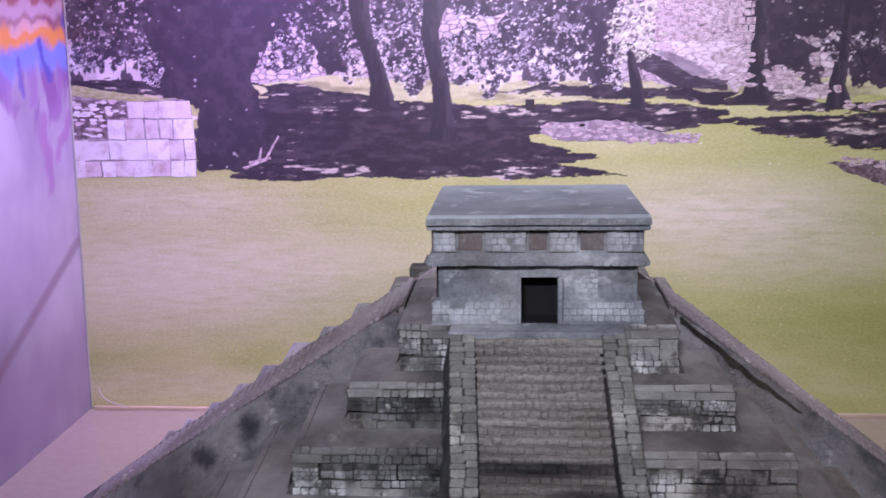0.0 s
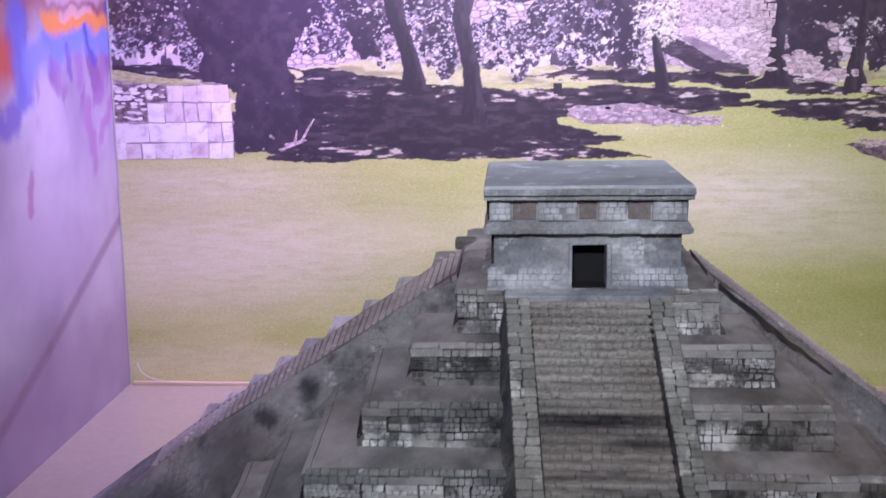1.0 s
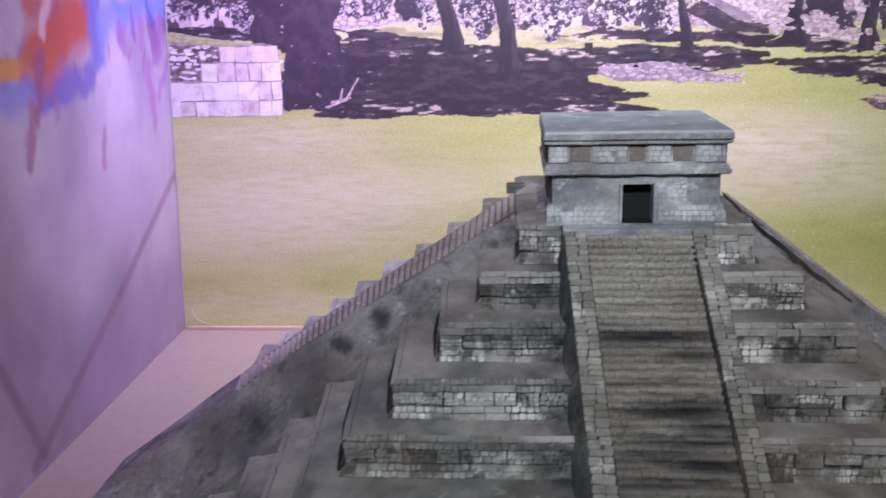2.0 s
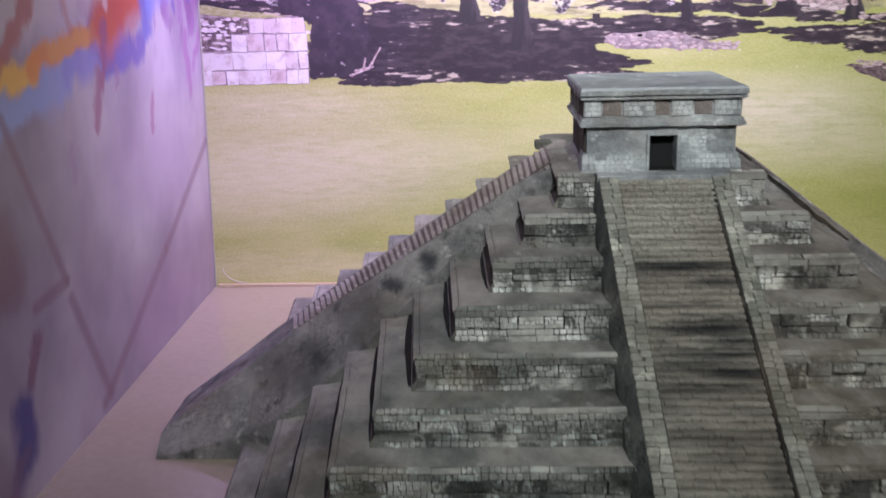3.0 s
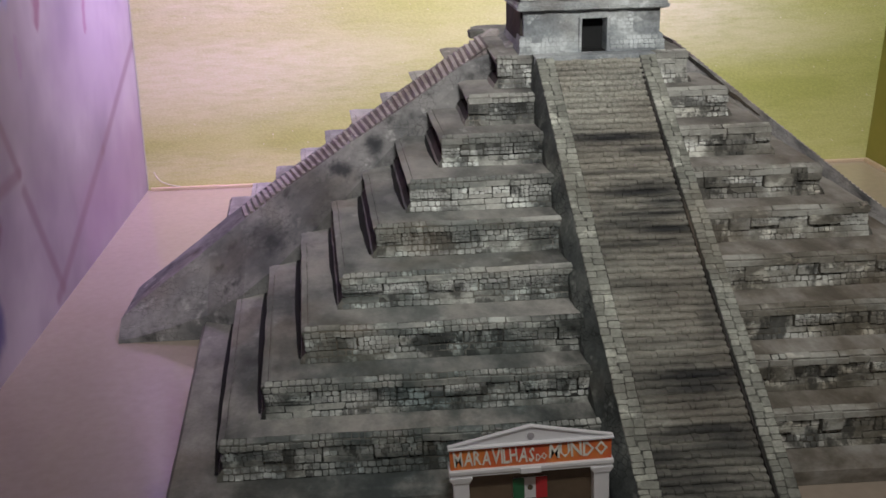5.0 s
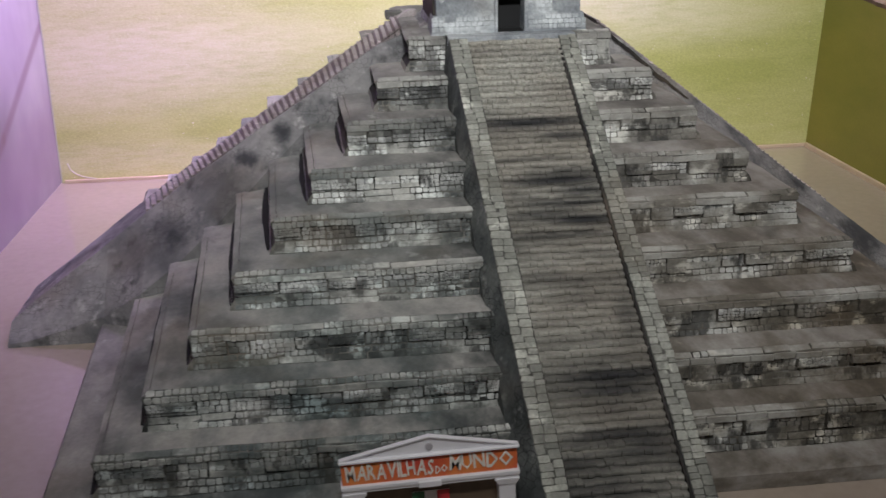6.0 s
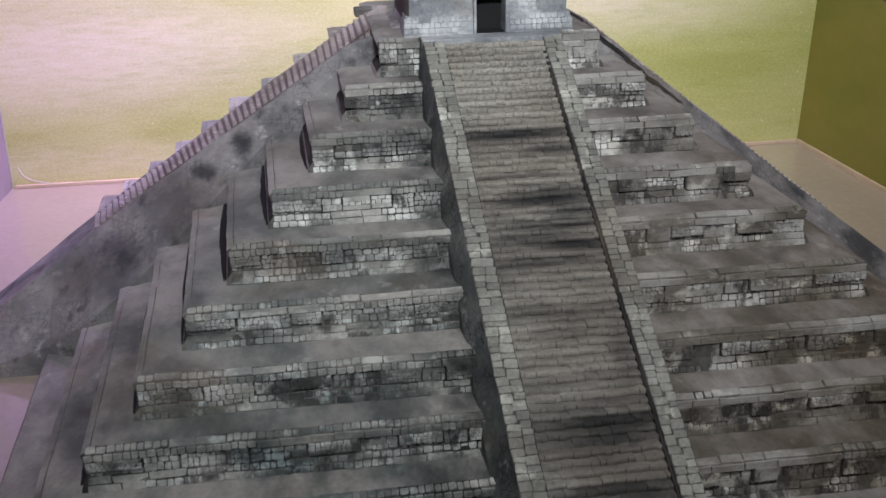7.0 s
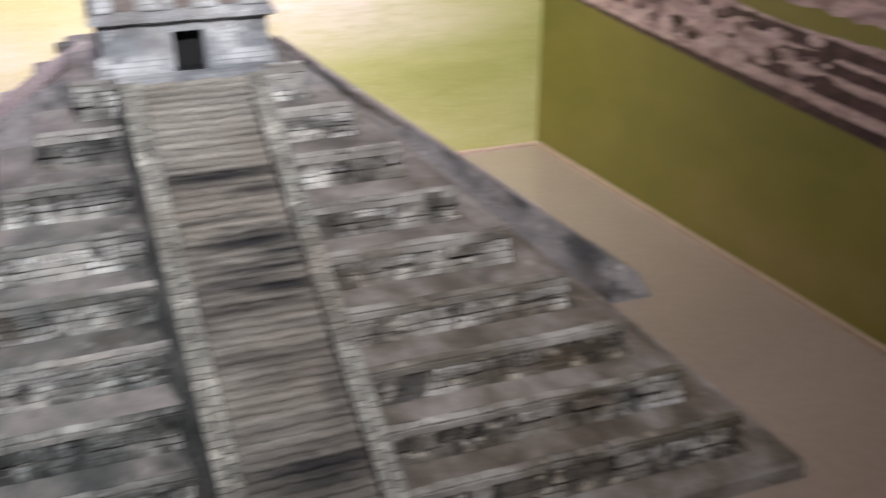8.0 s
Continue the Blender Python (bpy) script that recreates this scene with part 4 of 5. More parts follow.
# battens along the foot of the walls
tagged(new("baseboard_north", mesh_of("baseboard_north", box(bmesh.new(), -1.385, 1.4, Y_BACK - 0.016, Y_BACK - 0.001, 0.0, 0.011, 0.001), PALE_BATTEN)), "thin pale wooden batten along the back wall", "batten", kind="structure")
bm = box(bmesh.new(), X_WALL - 0.014, X_WALL - 0.001, Y_FRONT, Y_BACK - 0.018, 0.0, 0.016, 0.001)
tagged(new("baseboard_east", mesh_of("baseboard_east", bm, BATTEN)), "thin pale wooden batten along the side wall", "batten", kind="structure")
# a loose pale wire in the corner
curve = bpy.data.curves.new("wire", "CURVE")
curve.dimensions, curve.bevel_depth, curve.bevel_resolution = "3D", 0.0022, 2
sp = curve.splines.new("NURBS")
sp.points.add(4)
for p, c in zip(sp.points, ((-1.365, 1.312, 0.075), (-1.36, 1.31, 0.05), (-1.34, 1.305, 0.032), (-1.30, 1.303, 0.02), (-1.27, 1.303, 0.016))):
    p.co = (*c, 1)
sp.use_endpoint_u = True
wire = new("wire", curve)
wire.data.materials.append(plain("pale_wire", (0.6, 0.56, 0.5), 0.5))
tagged(wire, "loose pale wire curling along the wall foot", "wire")

# ---- the model pyramid ----
def step_plaster():
    """Worn painted steps with long dark stains running across them."""
    mat, nt, b = nodes_of("step_plaster", 0.85)
    co = coords(nt)
    long = noise_tex(nt, co, 10, 5, 0.65, (0.35, 1, 2.6))
    fine = noise_tex(nt, co, 170, 4, 0.7)
    col = ramp(nt, long, [(0.34, (0.085, 0.083, 0.077)), (0.5, (0.235, 0.226, 0.197)), (0.64, (0.38, 0.368, 0.325))])
    col = mix(nt, maths(nt, "MULTIPLY", soft_ellipse(nt, co, (0.0, 0.66), (0.16, 0.13), "XZ", 0.9), maths(nt, "MULTIPLY", step_ramp(nt, fine, 0.2, 0.7), 0.8)), col, (0.46, 0.45, 0.4))
    col = mix(nt, maths(nt, "MULTIPLY", step_ramp(nt, noise_tex(nt, co, 4, 3, 0.5, None, 6.0), 0.42, 0.62), 0.35), col, (0.25, 0.215, 0.175))
    for c, r, k in (((0.0, 0.527), (0.11, 0.007), 0.95), ((0.07, 0.505), (0.05, 0.006), 0.7), ((0.05, 0.452), (0.07, 0.008), 0.85), ((0.03, 0.438), (0.09, 0.007), 0.95), ((0.08, 0.422), (0.05, 0.008), 0.85), ((0.0, 0.47), (0.1, 0.004), 0.6), ((0.05, 0.404), (0.08, 0.005), 0.85), ((0.07, 0.38), (0.06, 0.006), 0.9), ((0.02, 0.36), (0.1, 0.004), 0.6),
                    ((0.08, 0.335), (0.05, 0.006), 0.6), ((0.05, 0.185), (0.11, 0.009), 0.95), ((0.06, 0.168), (0.1, 0.006), 0.7), ((0.05, 0.12), (0.1, 0.008), 0.7), ((0.11, 0.25), (0.02, 0.03), 0.5), ((0.02, 0.05), (0.1, 0.02), 0.6)):
        m = maths(nt, "MULTIPLY", soft_ellipse(nt, co, c, r, "XZ", 0.8), maths(nt, "MULTIPLY", step_ramp(nt, long, 0.85, 0.42), min(1.0, k * 1.2)))
        col = mix(nt, m, col, (0.028, 0.028, 0.03))
    col = mix(nt, 0.4, col, ramp(nt, fine, [(0.3, (0.25,) * 3), (0.7, (0.75,) * 3)]), "OVERLAY")
    info = nt.nodes.new("ShaderNodeObjectInfo").outputs["Random"]
    col = mix(nt, 1.0, col, ramp(nt, info, [(0, (0.78,) * 3), (1, (1.15,) * 3)]), "MULTIPLY")
    nt.links.new(col, b.inputs["Base Color"])
    relief(nt, b, fine, 0.5, 0.0015)
    return mat


STEP = step_plaster()
YC = 0.14
pyramid = thing("model_pyramid", "grey weathered scale model of a stepped stone pyramid", "pyramid model")
HX = [0.232, 0.308, 0.378, 0.456, 0.532, 0.604, 0.677, 0.751, 0.827]
YF = [-0.03, -0.106, -0.207, -0.312, -0.398, -0.5, -0.598, -0.684, -0.769]
YR = [0.56, 0.66, 0.68, 0.71, 0.8, 0.82, 0.87, 0.91, 0.96]
FLARE = [0.005, 0.014, 0.042, 0.049, 0.061, 0.065, 0.067, 0.071, 0.074]
ZL = [0.668] + [0.6605 - 0.0685 * k for k in range(1, 9)]
RISE = 0.0075
TOPS = [z + RISE for z in ZL] + [0.045, 0.0]


def flare(bm, hx, yf, rate=0.07):
    """The west flank stands askew: it widens to the rear."""
    for v in bm.verts:
        if v.co.x < 0:
            v.co.x -= rate * (v.co.y - yf) * (-v.co.x / hx)
    return bm


for k in range(9):
    hx, yf, yr, z, low = HX[k], YF[k], YR[k], ZL[k], TOPS[k + 1]
    steps = ((0.009, 0.010, low - 0.008), (0.003, 0.0035, low + 0.012), (-0.006, 0.0, low + 0.0225), (-0.015, -0.006, low + 0.0235), (-0.015, -0.006, z - 0.0115),
             (-0.004, -0.0012, z - 0.011), (0.0, -0.0014, z), (-0.001, -0.003, z + 0.002), (-0.018, -0.0165, z + RISE), (-0.05, -0.05, z + RISE + 0.001))
    rings = [(hx + ox, yf - oy, yr + oy, zz) for ox, oy, zz in steps]
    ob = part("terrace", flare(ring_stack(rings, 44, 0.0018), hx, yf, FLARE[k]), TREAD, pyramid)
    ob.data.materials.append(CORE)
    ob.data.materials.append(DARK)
    for p in ob.data.polygons[:8 * 176]:  # dark mortar behind the stones of the front, shade painted black in the recess of the flanks
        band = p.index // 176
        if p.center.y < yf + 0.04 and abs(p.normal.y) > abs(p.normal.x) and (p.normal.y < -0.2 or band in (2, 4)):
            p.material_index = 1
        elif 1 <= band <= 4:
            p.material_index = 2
for k in range(2, 9):  # black strips for shade on the treads along each flank's foot, tapering to ends
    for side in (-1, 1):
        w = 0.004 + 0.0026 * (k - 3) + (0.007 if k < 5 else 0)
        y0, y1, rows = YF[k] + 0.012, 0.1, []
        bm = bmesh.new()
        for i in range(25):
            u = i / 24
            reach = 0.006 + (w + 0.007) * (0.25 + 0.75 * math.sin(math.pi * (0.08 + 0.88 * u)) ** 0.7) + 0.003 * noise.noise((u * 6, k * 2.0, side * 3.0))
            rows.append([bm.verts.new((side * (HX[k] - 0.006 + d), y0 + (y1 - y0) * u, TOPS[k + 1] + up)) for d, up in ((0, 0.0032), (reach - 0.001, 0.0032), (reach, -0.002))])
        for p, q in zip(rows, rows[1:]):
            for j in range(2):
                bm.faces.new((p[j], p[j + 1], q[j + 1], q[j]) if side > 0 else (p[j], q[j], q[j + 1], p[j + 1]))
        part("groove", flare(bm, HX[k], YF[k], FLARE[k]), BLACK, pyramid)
        if side > 0:
            continue
        bm = box(bmesh.new(), -HX[k] + 0.0125, -HX[k] + 0.0138, YF[k] + 0.02, YR[k] - 0.02, ZL[k], ZL[k] + 0.0065)
        bmesh.ops.subdivide_edges(bm, edges=[e for e in bm.edges if abs(e.verts[0].co.y - e.verts[1].co.y) > 0.1], cuts=24)
        part("scored_line", wobble(flare(bm, HX[k], YF[k], FLARE[k]), 0.0016, 14), CORE, pyramid)
part("base_plinth", flare(ring_stack([(0.92, -0.833, 1.05, 0.001), (0.92, -0.833, 1.05, 0.03), (0.911, -0.824, 1.04, 0.045)], 44), 0.92, -0.833), TREAD, pyramid, "dark grey base slab")


def ramp_prism(bm, top, foot, w0, w1, drop, toe=0.0, cuts=40):
    """A sloping slab that falls along -y; top and foot as (y, z); w0, w1 its side planes; it stands on z = 0."""
    (ya, za), (yb, zb) = top, foot
    prof = [(ya + (yb - ya) * i / cuts, za + (zb - za) * i / cuts) for i in range(cuts + 1)]
    rows = []
    for x in (w0, w1):
        rows.append([(bm.verts.new((x, y, z)), bm.verts.new((x, y - (toe if i == cuts else 0), 0.0))) for i, (y, z) in enumerate([(ya + drop, za)] + prof)])
    for (a, b), (c, d) in zip(zip(*rows), list(zip(*rows))[1:]):
        bm.faces.new((a[0], c[0], d[0], b[0]))
        bm.faces.new((a[1], c[1], c[0], a[0]))
        bm.faces.new((b[0], d[0], d[1], b[1]))
    bm.faces.new((rows[0][-1][0], rows[0][-1][1], rows[1][-1][1], rows[1][-1][0]))
    bmesh.ops.recalc_face_normals(bm, faces=bm.faces)
    return bm


FS_TOP, FS_FOOT, SKEW = (-0.064, 0.6755), (-0.985, 0.008), 0.052


def askew(y):
    return SKEW * (FS_TOP[0] - y) / (FS_TOP[0] - FS_FOOT[0])


def shear(bm):
    """The front stair runs slightly askew."""
    for v in bm.verts:
        v.co.x += askew(v.co.y)
    return bm


stair = part("front_staircase", shear(ramp_prism(bmesh.new(), (FS_TOP[0], FS_TOP[1] - 0.024), (-0.96, 0.001), -0.1, 0.1, 0.1)), JOINT, pyramid, "worn grey front staircase")
N_STEP = 72
for i in range(N_STEP):
    t0, t1 = i / N_STEP, (i + 1) / N_STEP
    y0, y1 = (FS_TOP[0] + (FS_FOOT[0] - FS_TOP[0]) * t for t in (t0, t1))
    z1 = FS_TOP[1] + 0.001 - 0.007 * min(1, i / 8) + (FS_FOOT[1] - FS_TOP[1]) * t1
    bm = bmesh.new()
    # one block with narrow grooves in its riser where its bricks meet
    xs, x = [(-0.101, 0.0)], -0.101 + random.uniform(0.004, 0.016)
    while x < 0.098:
        xs += [(x - 0.0009, 0.0), (x, 0.0026 if random.random() < 0.5 else 0.0005), (x + 0.001, 0.0)]
        x += random.uniform(0.010, 0.021)
    xs.append((0.101, 0.0))
    cols, dy, dz = [], 0.0, 0.0
    for x, g in xs:
        if g:
            dy, dz = random.uniform(-0.0018, 0.0018), random.uniform(-0.0018, 0.0014)
        lowz = max(z1 - 0.022, 0.001)
        cols.append([bm.verts.new(c) for c in ((x, y1 + g + 0.003, lowz), (x, y1 + g + dy + 0.0022, max(z1 - 0.0085, lowz + 0.001)), (x, y1 + g + dy, max(z1 - 0.008 + dz, lowz + 0.0015)), (x, y1 + g + dy, max(z1 - 0.003 + dz, lowz + 0.002)), (x, y1 + 0.0022 + g + dy, max(z1 + dz, lowz + 0.003)), (x, y0 + 0.005, max(z1 + dz, lowz + 0.003)))])
    for a, b in zip(cols, cols[1:]):
        for j in range(5):
            bm.faces.new((a[j], b[j], b[j + 1], a[j + 1]))
    part("step", shear(wobble(bm, 0.0016, 7)), STEP, stair)

part("landing", wobble(box(bmesh.new(), -0.143, 0.139, FS_TOP[0] - 0.003, -0.012, 0.655, 0.6772, 0.0015), 0.001), TEMPLE, pyramid)
rails = []
# thin dark strips laid in for the shadow gap between rails and steps
for a, b in ((0.0955, 0.1006), (-0.1016, -0.099)):
    part("groove", shear(wobble(ramp_prism(bmesh.new(), (FS_TOP[0] - 0.03, FS_TOP[1] - 0.027), (FS_FOOT[0], FS_FOOT[1] - 0.0042), a, b, 0.01), 0.0012, 30)), DARK, pyramid)
for a, b in ((-0.142, -0.101), (0.100, 0.138)):
    bm = shear(wobble(ramp_prism(bmesh.new(), FS_TOP, FS_FOOT, a, b, 0.1), 0.0012))
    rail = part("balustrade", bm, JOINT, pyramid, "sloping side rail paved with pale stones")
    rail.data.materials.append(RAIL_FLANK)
    # side faces get the darker colour, which holds their shade
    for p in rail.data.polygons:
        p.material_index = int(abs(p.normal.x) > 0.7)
    rails.append((rail, a, b))


# battered outer faces of the two rails, spreading towards the ground
for edge, out in ((-0.142, -1), (0.138, 1)):
    bm, rows = bmesh.new(), []
    for i in range(61):
        t = i / 60
        y, z = FS_TOP[0] + (FS_FOOT[0] - FS_TOP[0]) * t, FS_TOP[1] + (FS_FOOT[1] - FS_TOP[1]) * t
        spread = (0.010 + 0.026 * t) if out < 0 else 0.004
        rows.append([bm.verts.new((edge + out * dx + askew(y), y, max(z - dz, 0.001))) for dx, dz in ((-0.001, 0.0015), (0.0, 0.002), (0.3 * spread, 0.018), (spread, 0.06), (spread + 0.002, 0.12))])
    for p, q in zip(rows, rows[1:]):
        for j in range(4):
            bm.faces.new((p[j], p[j + 1], q[j + 1], q[j]) if out < 0 else (p[j], q[j], q[j + 1], p[j + 1]))
    bmesh.ops.recalc_face_normals(bm, faces=bm.faces)
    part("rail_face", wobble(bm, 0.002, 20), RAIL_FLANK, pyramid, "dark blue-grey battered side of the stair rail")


def taper(d, foot):
    """How far the far edge of a flank stair draws in towards its foot."""
    return 0.13 * min(max((d - 0.8) / (foot - 0.8), 0), 1)


def side_stair(side, foot, slope, far):
    """A flank stair: a stepped ramp with a smoothed, battered fill down to the terraces on its near side."""
    bm = bmesh.new()
    stations = []
    for d in (0.16, 0.285, 0.365, 0.44, 0.526, 0.604, 0.681, 0.77, 0.86, 0.96, foot - 0.05, foot):
        zr = max(0.686 - slope * (d - 0.22), 0.03) if d > 0.22 else 0.686
        u = min(max((d - 0.28) / 0.47, 0), 1)
        near_foot = -0.05 if d > 0.9 else max(0.135 - 0.45 * max(d - 0.356, 0), -0.09)
        near_rail = 0.105 + 0.035 * min(max((d - 0.35) / 0.4, 0), 1) - 0.11 * min(max((d - 0.8) / (foot - 0.8), 0), 1)
        near_foot = min(near_foot, near_rail - 0.012)
        zb = max(zr - 0.03 - 0.1 * u, 0.012)
        if d == foot:
            zr, zb, near_rail = 0.042, 0.008, 0.0
        back = far - taper(d, foot)
        y = (near_foot - 0.004, near_foot, near_rail, near_rail + 0.024, back - 0.024, back, back + 0.01)
        z = (0.0, zb, zr, zr, zr, zr, 0.0)
        stations.append([bm.verts.new((side * d, yy, zz)) for yy, zz in zip(y, z)])
    for a, b in zip(stations, stations[1:]):
        for j in range(6):
            bm.faces.new((a[j], b[j], b[j + 1], a[j + 1]))
    bm.faces.new(stations[-1])
    bmesh.ops.recalc_face_normals(bm, faces=bm.faces)
    bmesh.ops.subdivide_edges(bm, edges=[e for e in bm.edges if e.calc_length() > 0.05], cuts=3, use_grid_fill=True)
    bmesh.ops.triangulate(bm, faces=bm.faces)
    return wobble(bm, 0.0022, 11)


for side, foot, slope, far in ((-1, 1.186, 0.665, 0.35), (1, 1.07, 0.77, 0.34)):
    flank = part("side_staircase", side_stair(side, foot, slope, far), SIDE, pyramid, "smoke-stained plaster side staircase")
    n = 60

    def near_edge(d):
        return 0.118 + 0.035 * min(max((d - 0.35) / 0.4, 0), 1) - 0.11 * min(max((d - 0.8) / (foot - 0.8), 0), 1)

    bm, rows = bmesh.new(), []
    for i in range(29):  # dark bed colours in the shade between the treads, worn away further down
        d = 0.232 + 0.52 * i / 28
        zr = 0.686 - slope * (d - 0.22) + 0.0012
        rows.append([bm.verts.new((side * d, y, zz)) for y, zz in ((near_edge(d) - 0.002, zr - 0.004), (near_edge(d) - 0.001, zr), (far - 0.036, zr), (far - 0.035, zr - 0.004))])
    for p, q in zip(rows, rows[1:]):
        for j in range(3):
            bm.faces.new((p[j], p[j + 1], q[j + 1], q[j]))
    bmesh.ops.recalc_face_normals(bm, faces=bm.faces)
    part("stair_bed", bm, BED, flank, "dark bed with the shade between treads in its colour")
    for i in range(n):
        d = 0.235 + (foot - 0.1 - 0.235) * i / n
        run = (foot - 0.335) / n
        zr = 0.686 - slope * (d - 0.22)
        lift = 0.0004 + 0.0012 * noise.noise((i * 0.7, side * 4.0, 0))
        lean = 0.2 * min(max((d - 0.3) / 0.4, 0), 1)
        if d > 0.86:
            break  # further down the treads are worn smooth
        y0, y1 = near_edge(d) + 0.001, far - taper(d, foot) - 0.035
        bm = box(bmesh.new(), *sorted((side * d, side * (d + run * 0.84))), y0, y1, zr - 0.03, zr - lift, 0.001)
        for v in bm.verts:  # the treads run a little askew, and fall with the slope
            shift = lean * (v.co.y - y0)
            v.co.x += side * shift
            v.co.z -= slope * shift
        part("step", wobble(bm, 0.0012), STAIR_SIDE, flank)
    if side > 0:  # black patch down the near face of the east stair
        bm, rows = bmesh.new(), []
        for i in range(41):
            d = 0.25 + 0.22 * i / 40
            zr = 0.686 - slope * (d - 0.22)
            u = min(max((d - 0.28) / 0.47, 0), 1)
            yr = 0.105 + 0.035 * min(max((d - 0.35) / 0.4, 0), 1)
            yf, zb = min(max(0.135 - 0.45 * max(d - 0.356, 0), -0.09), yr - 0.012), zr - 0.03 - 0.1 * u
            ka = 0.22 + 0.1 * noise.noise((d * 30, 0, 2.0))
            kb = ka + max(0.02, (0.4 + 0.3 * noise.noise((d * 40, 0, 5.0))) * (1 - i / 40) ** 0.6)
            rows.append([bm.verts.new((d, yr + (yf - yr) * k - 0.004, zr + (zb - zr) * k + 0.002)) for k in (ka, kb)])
        for p, q in zip(rows, rows[1:]):
            bm.faces.new((p[0], p[1], q[1], q[0]))
        part("blackened_patch", bm, DARK, flank, "uneven black patch")
    # smooth rail along the far edge
    for off, w, up, low in ((far - 0.036, 0.036, 0.005, 0.038),):
        bm = ramp_prism(bmesh.new(), (-0.2, 0.686 + up), (-foot + 0.004, low), -w / 2, w / 2, 0.02, 0.02)
        bm.transform(Matrix.Translation((0, off + w / 2, 0)) @ Matrix.Rotation(radians(-90 if side < 0 else 90), 4, "Z"))
        for v in bm.verts:
            v.co.y -= taper(abs(v.co.x), foot)
        part("kerb", wobble(bm, 0.0012), STAIR_SIDE, flank)

# ---- temple on the summit ----
TY0, TY1 = -0.008, 0.29


def frustum(lo, hi, z0, z1, amount=0.0006, cuts=6):
    """A block whose plan goes from lo (x0, x1, y0, y1) at z0 to hi at z1."""
    bm = bmesh.new()
    rows = []
    for (x0, x1, y0, y1), z in ((lo, z0), (hi, z1)):
        ring = []
        for (ax, ay), (bx, by) in (((x0, y0), (x1, y0)), ((x1, y0), (x1, y1)), ((x1, y1), (x0, y1)), ((x0, y1), (x0, y0))):
            ring += [bm.verts.new((ax + (bx - ax) * i / cuts, ay + (by - ay) * i / cuts, z)) for i in range(cuts)]
        rows.append(ring)
    n = len(rows[0])
    for i in range(n):
        bm.faces.new((rows[0][i], rows[0][(i + 1) % n], rows[1][(i + 1) % n], rows[1][i]))
    bm.faces.new(rows[1])
    bm.faces.new(rows[0][::-1])
    return wobble(bm, amount, 20)


temple = part("temple", ring_stack([(0.176, 0.04, TY1 + 0.01, 0.66), (0.163, 0.04, TY1, 0.716), (0.162, 0.04, TY1, 0.776)], 20, 0.0008), TEMPLE, pyramid, "pale grey temple with a dark doorway")
for x0, x1, s0, s1 in ((-0.178, -0.0265, -1, 0), (0.0335, 0.178, 0, 1)):
    part("plinth", frustum((x0, x1, TY0 - 0.013, 0.06), (x0 + 0.009 * (s0 < 0), x1 - 0.009 * (s1 > 0), TY0 - 0.003, 0.06), 0.655, 0.715), TEMPLE, temple)
    part("front_wall", frustum((x0 + 0.016 * (s0 < 0), x1 - 0.016 * (s1 > 0), TY0, 0.06), (x0 + 0.016 * (s0 < 0), x1 - 0.016 * (s1 > 0), TY0, 0.06), 0.713, 0.776), TEMPLE, temple)
part("lintel", frustum((-0.0275, 0.0345, TY0 - 0.001, 0.06), (-0.0275, 0.0345, TY0 - 0.001, 0.06), 0.754, 0.7765), TEMPLE, temple)
# the unlit inside of the doorway is put in as black sheets
part("doorway", box(bmesh.new(), -0.03, 0.037, 0.03, 0.036, 0.67, 0.757), BLACK, temple, "black sheet for the unlit depth of the doorway")
part("threshold", box(bmesh.new(), -0.03, 0.037, TY0 - 0.02, TY0 - 0.004, 0.66, 0.6765, 0.001), TEMPLE, temple)
part("doorway_floor", box(bmesh.new(), -0.03, 0.037, TY0 - 0.0035, 0.034, 0.66, 0.679), BLACK, temple, "black sheet for the unlit doorway floor")
for x0, x1 in ((-0.0325, -0.0265), (0.0335, 0.041)):
    part("door_jamb", wobble(box(bmesh.new(), x0, x1, TY0 - 0.014, TY0 + 0.02, 0.678, 0.757, 0.001), 0.0005), TEMPLE, temple)
part("lower_cornice", ring_stack([(0.165, TY0 - 0.004, TY1 + 0.004, 0.773), (0.179, TY0 - 0.016, TY1 + 0.016, 0.777), (0.18, TY0 - 0.017, TY1 + 0.017, 0.784), (0.176, TY0 - 0.013, TY1 + 0.013, 0.786), (0.175, TY0 - 0.012, TY1 + 0.012, 0.792), (0.168, TY0 - 0.006, TY1 + 0.006, 0.796)], 36, 0.0013), TEMPLE, temple)
part("frieze", ring_stack([(0.169, TY0 - 0.004, TY1 + 0.006, 0.79), (0.168, TY0 - 0.003, TY1 + 0.006, 0.836)], 24, 0.0006), TEMPLE, temple)
for x0, x1 in ((-0.170, -0.132), (-0.086, -0.018), (0.018, 0.066), (0.11, 0.170)):
    part("frieze_panel", wobble(box(bmesh.new(), x0, x1, TY0 - 0.0085, TY0 + 0.01, 0.797, 0.834, 0.0015), 0.0008), TEMPLE, temple)
BROWN = painted_stone("brown_plaster", (0.2, 0.17, 0.165), (0.3, 0.265, 0.26), (0.38, 0.35, 0.34), 0.3)
for x0, x1 in ((-0.129, -0.089), (-0.014, 0.015), (0.069, 0.107)):
    part("recess", box(bmesh.new(), x0, x1, TY0 - 0.0055, TY0 + 0.004, 0.8, 0.832, 0.001), BROWN, temple, "brown recessed square")
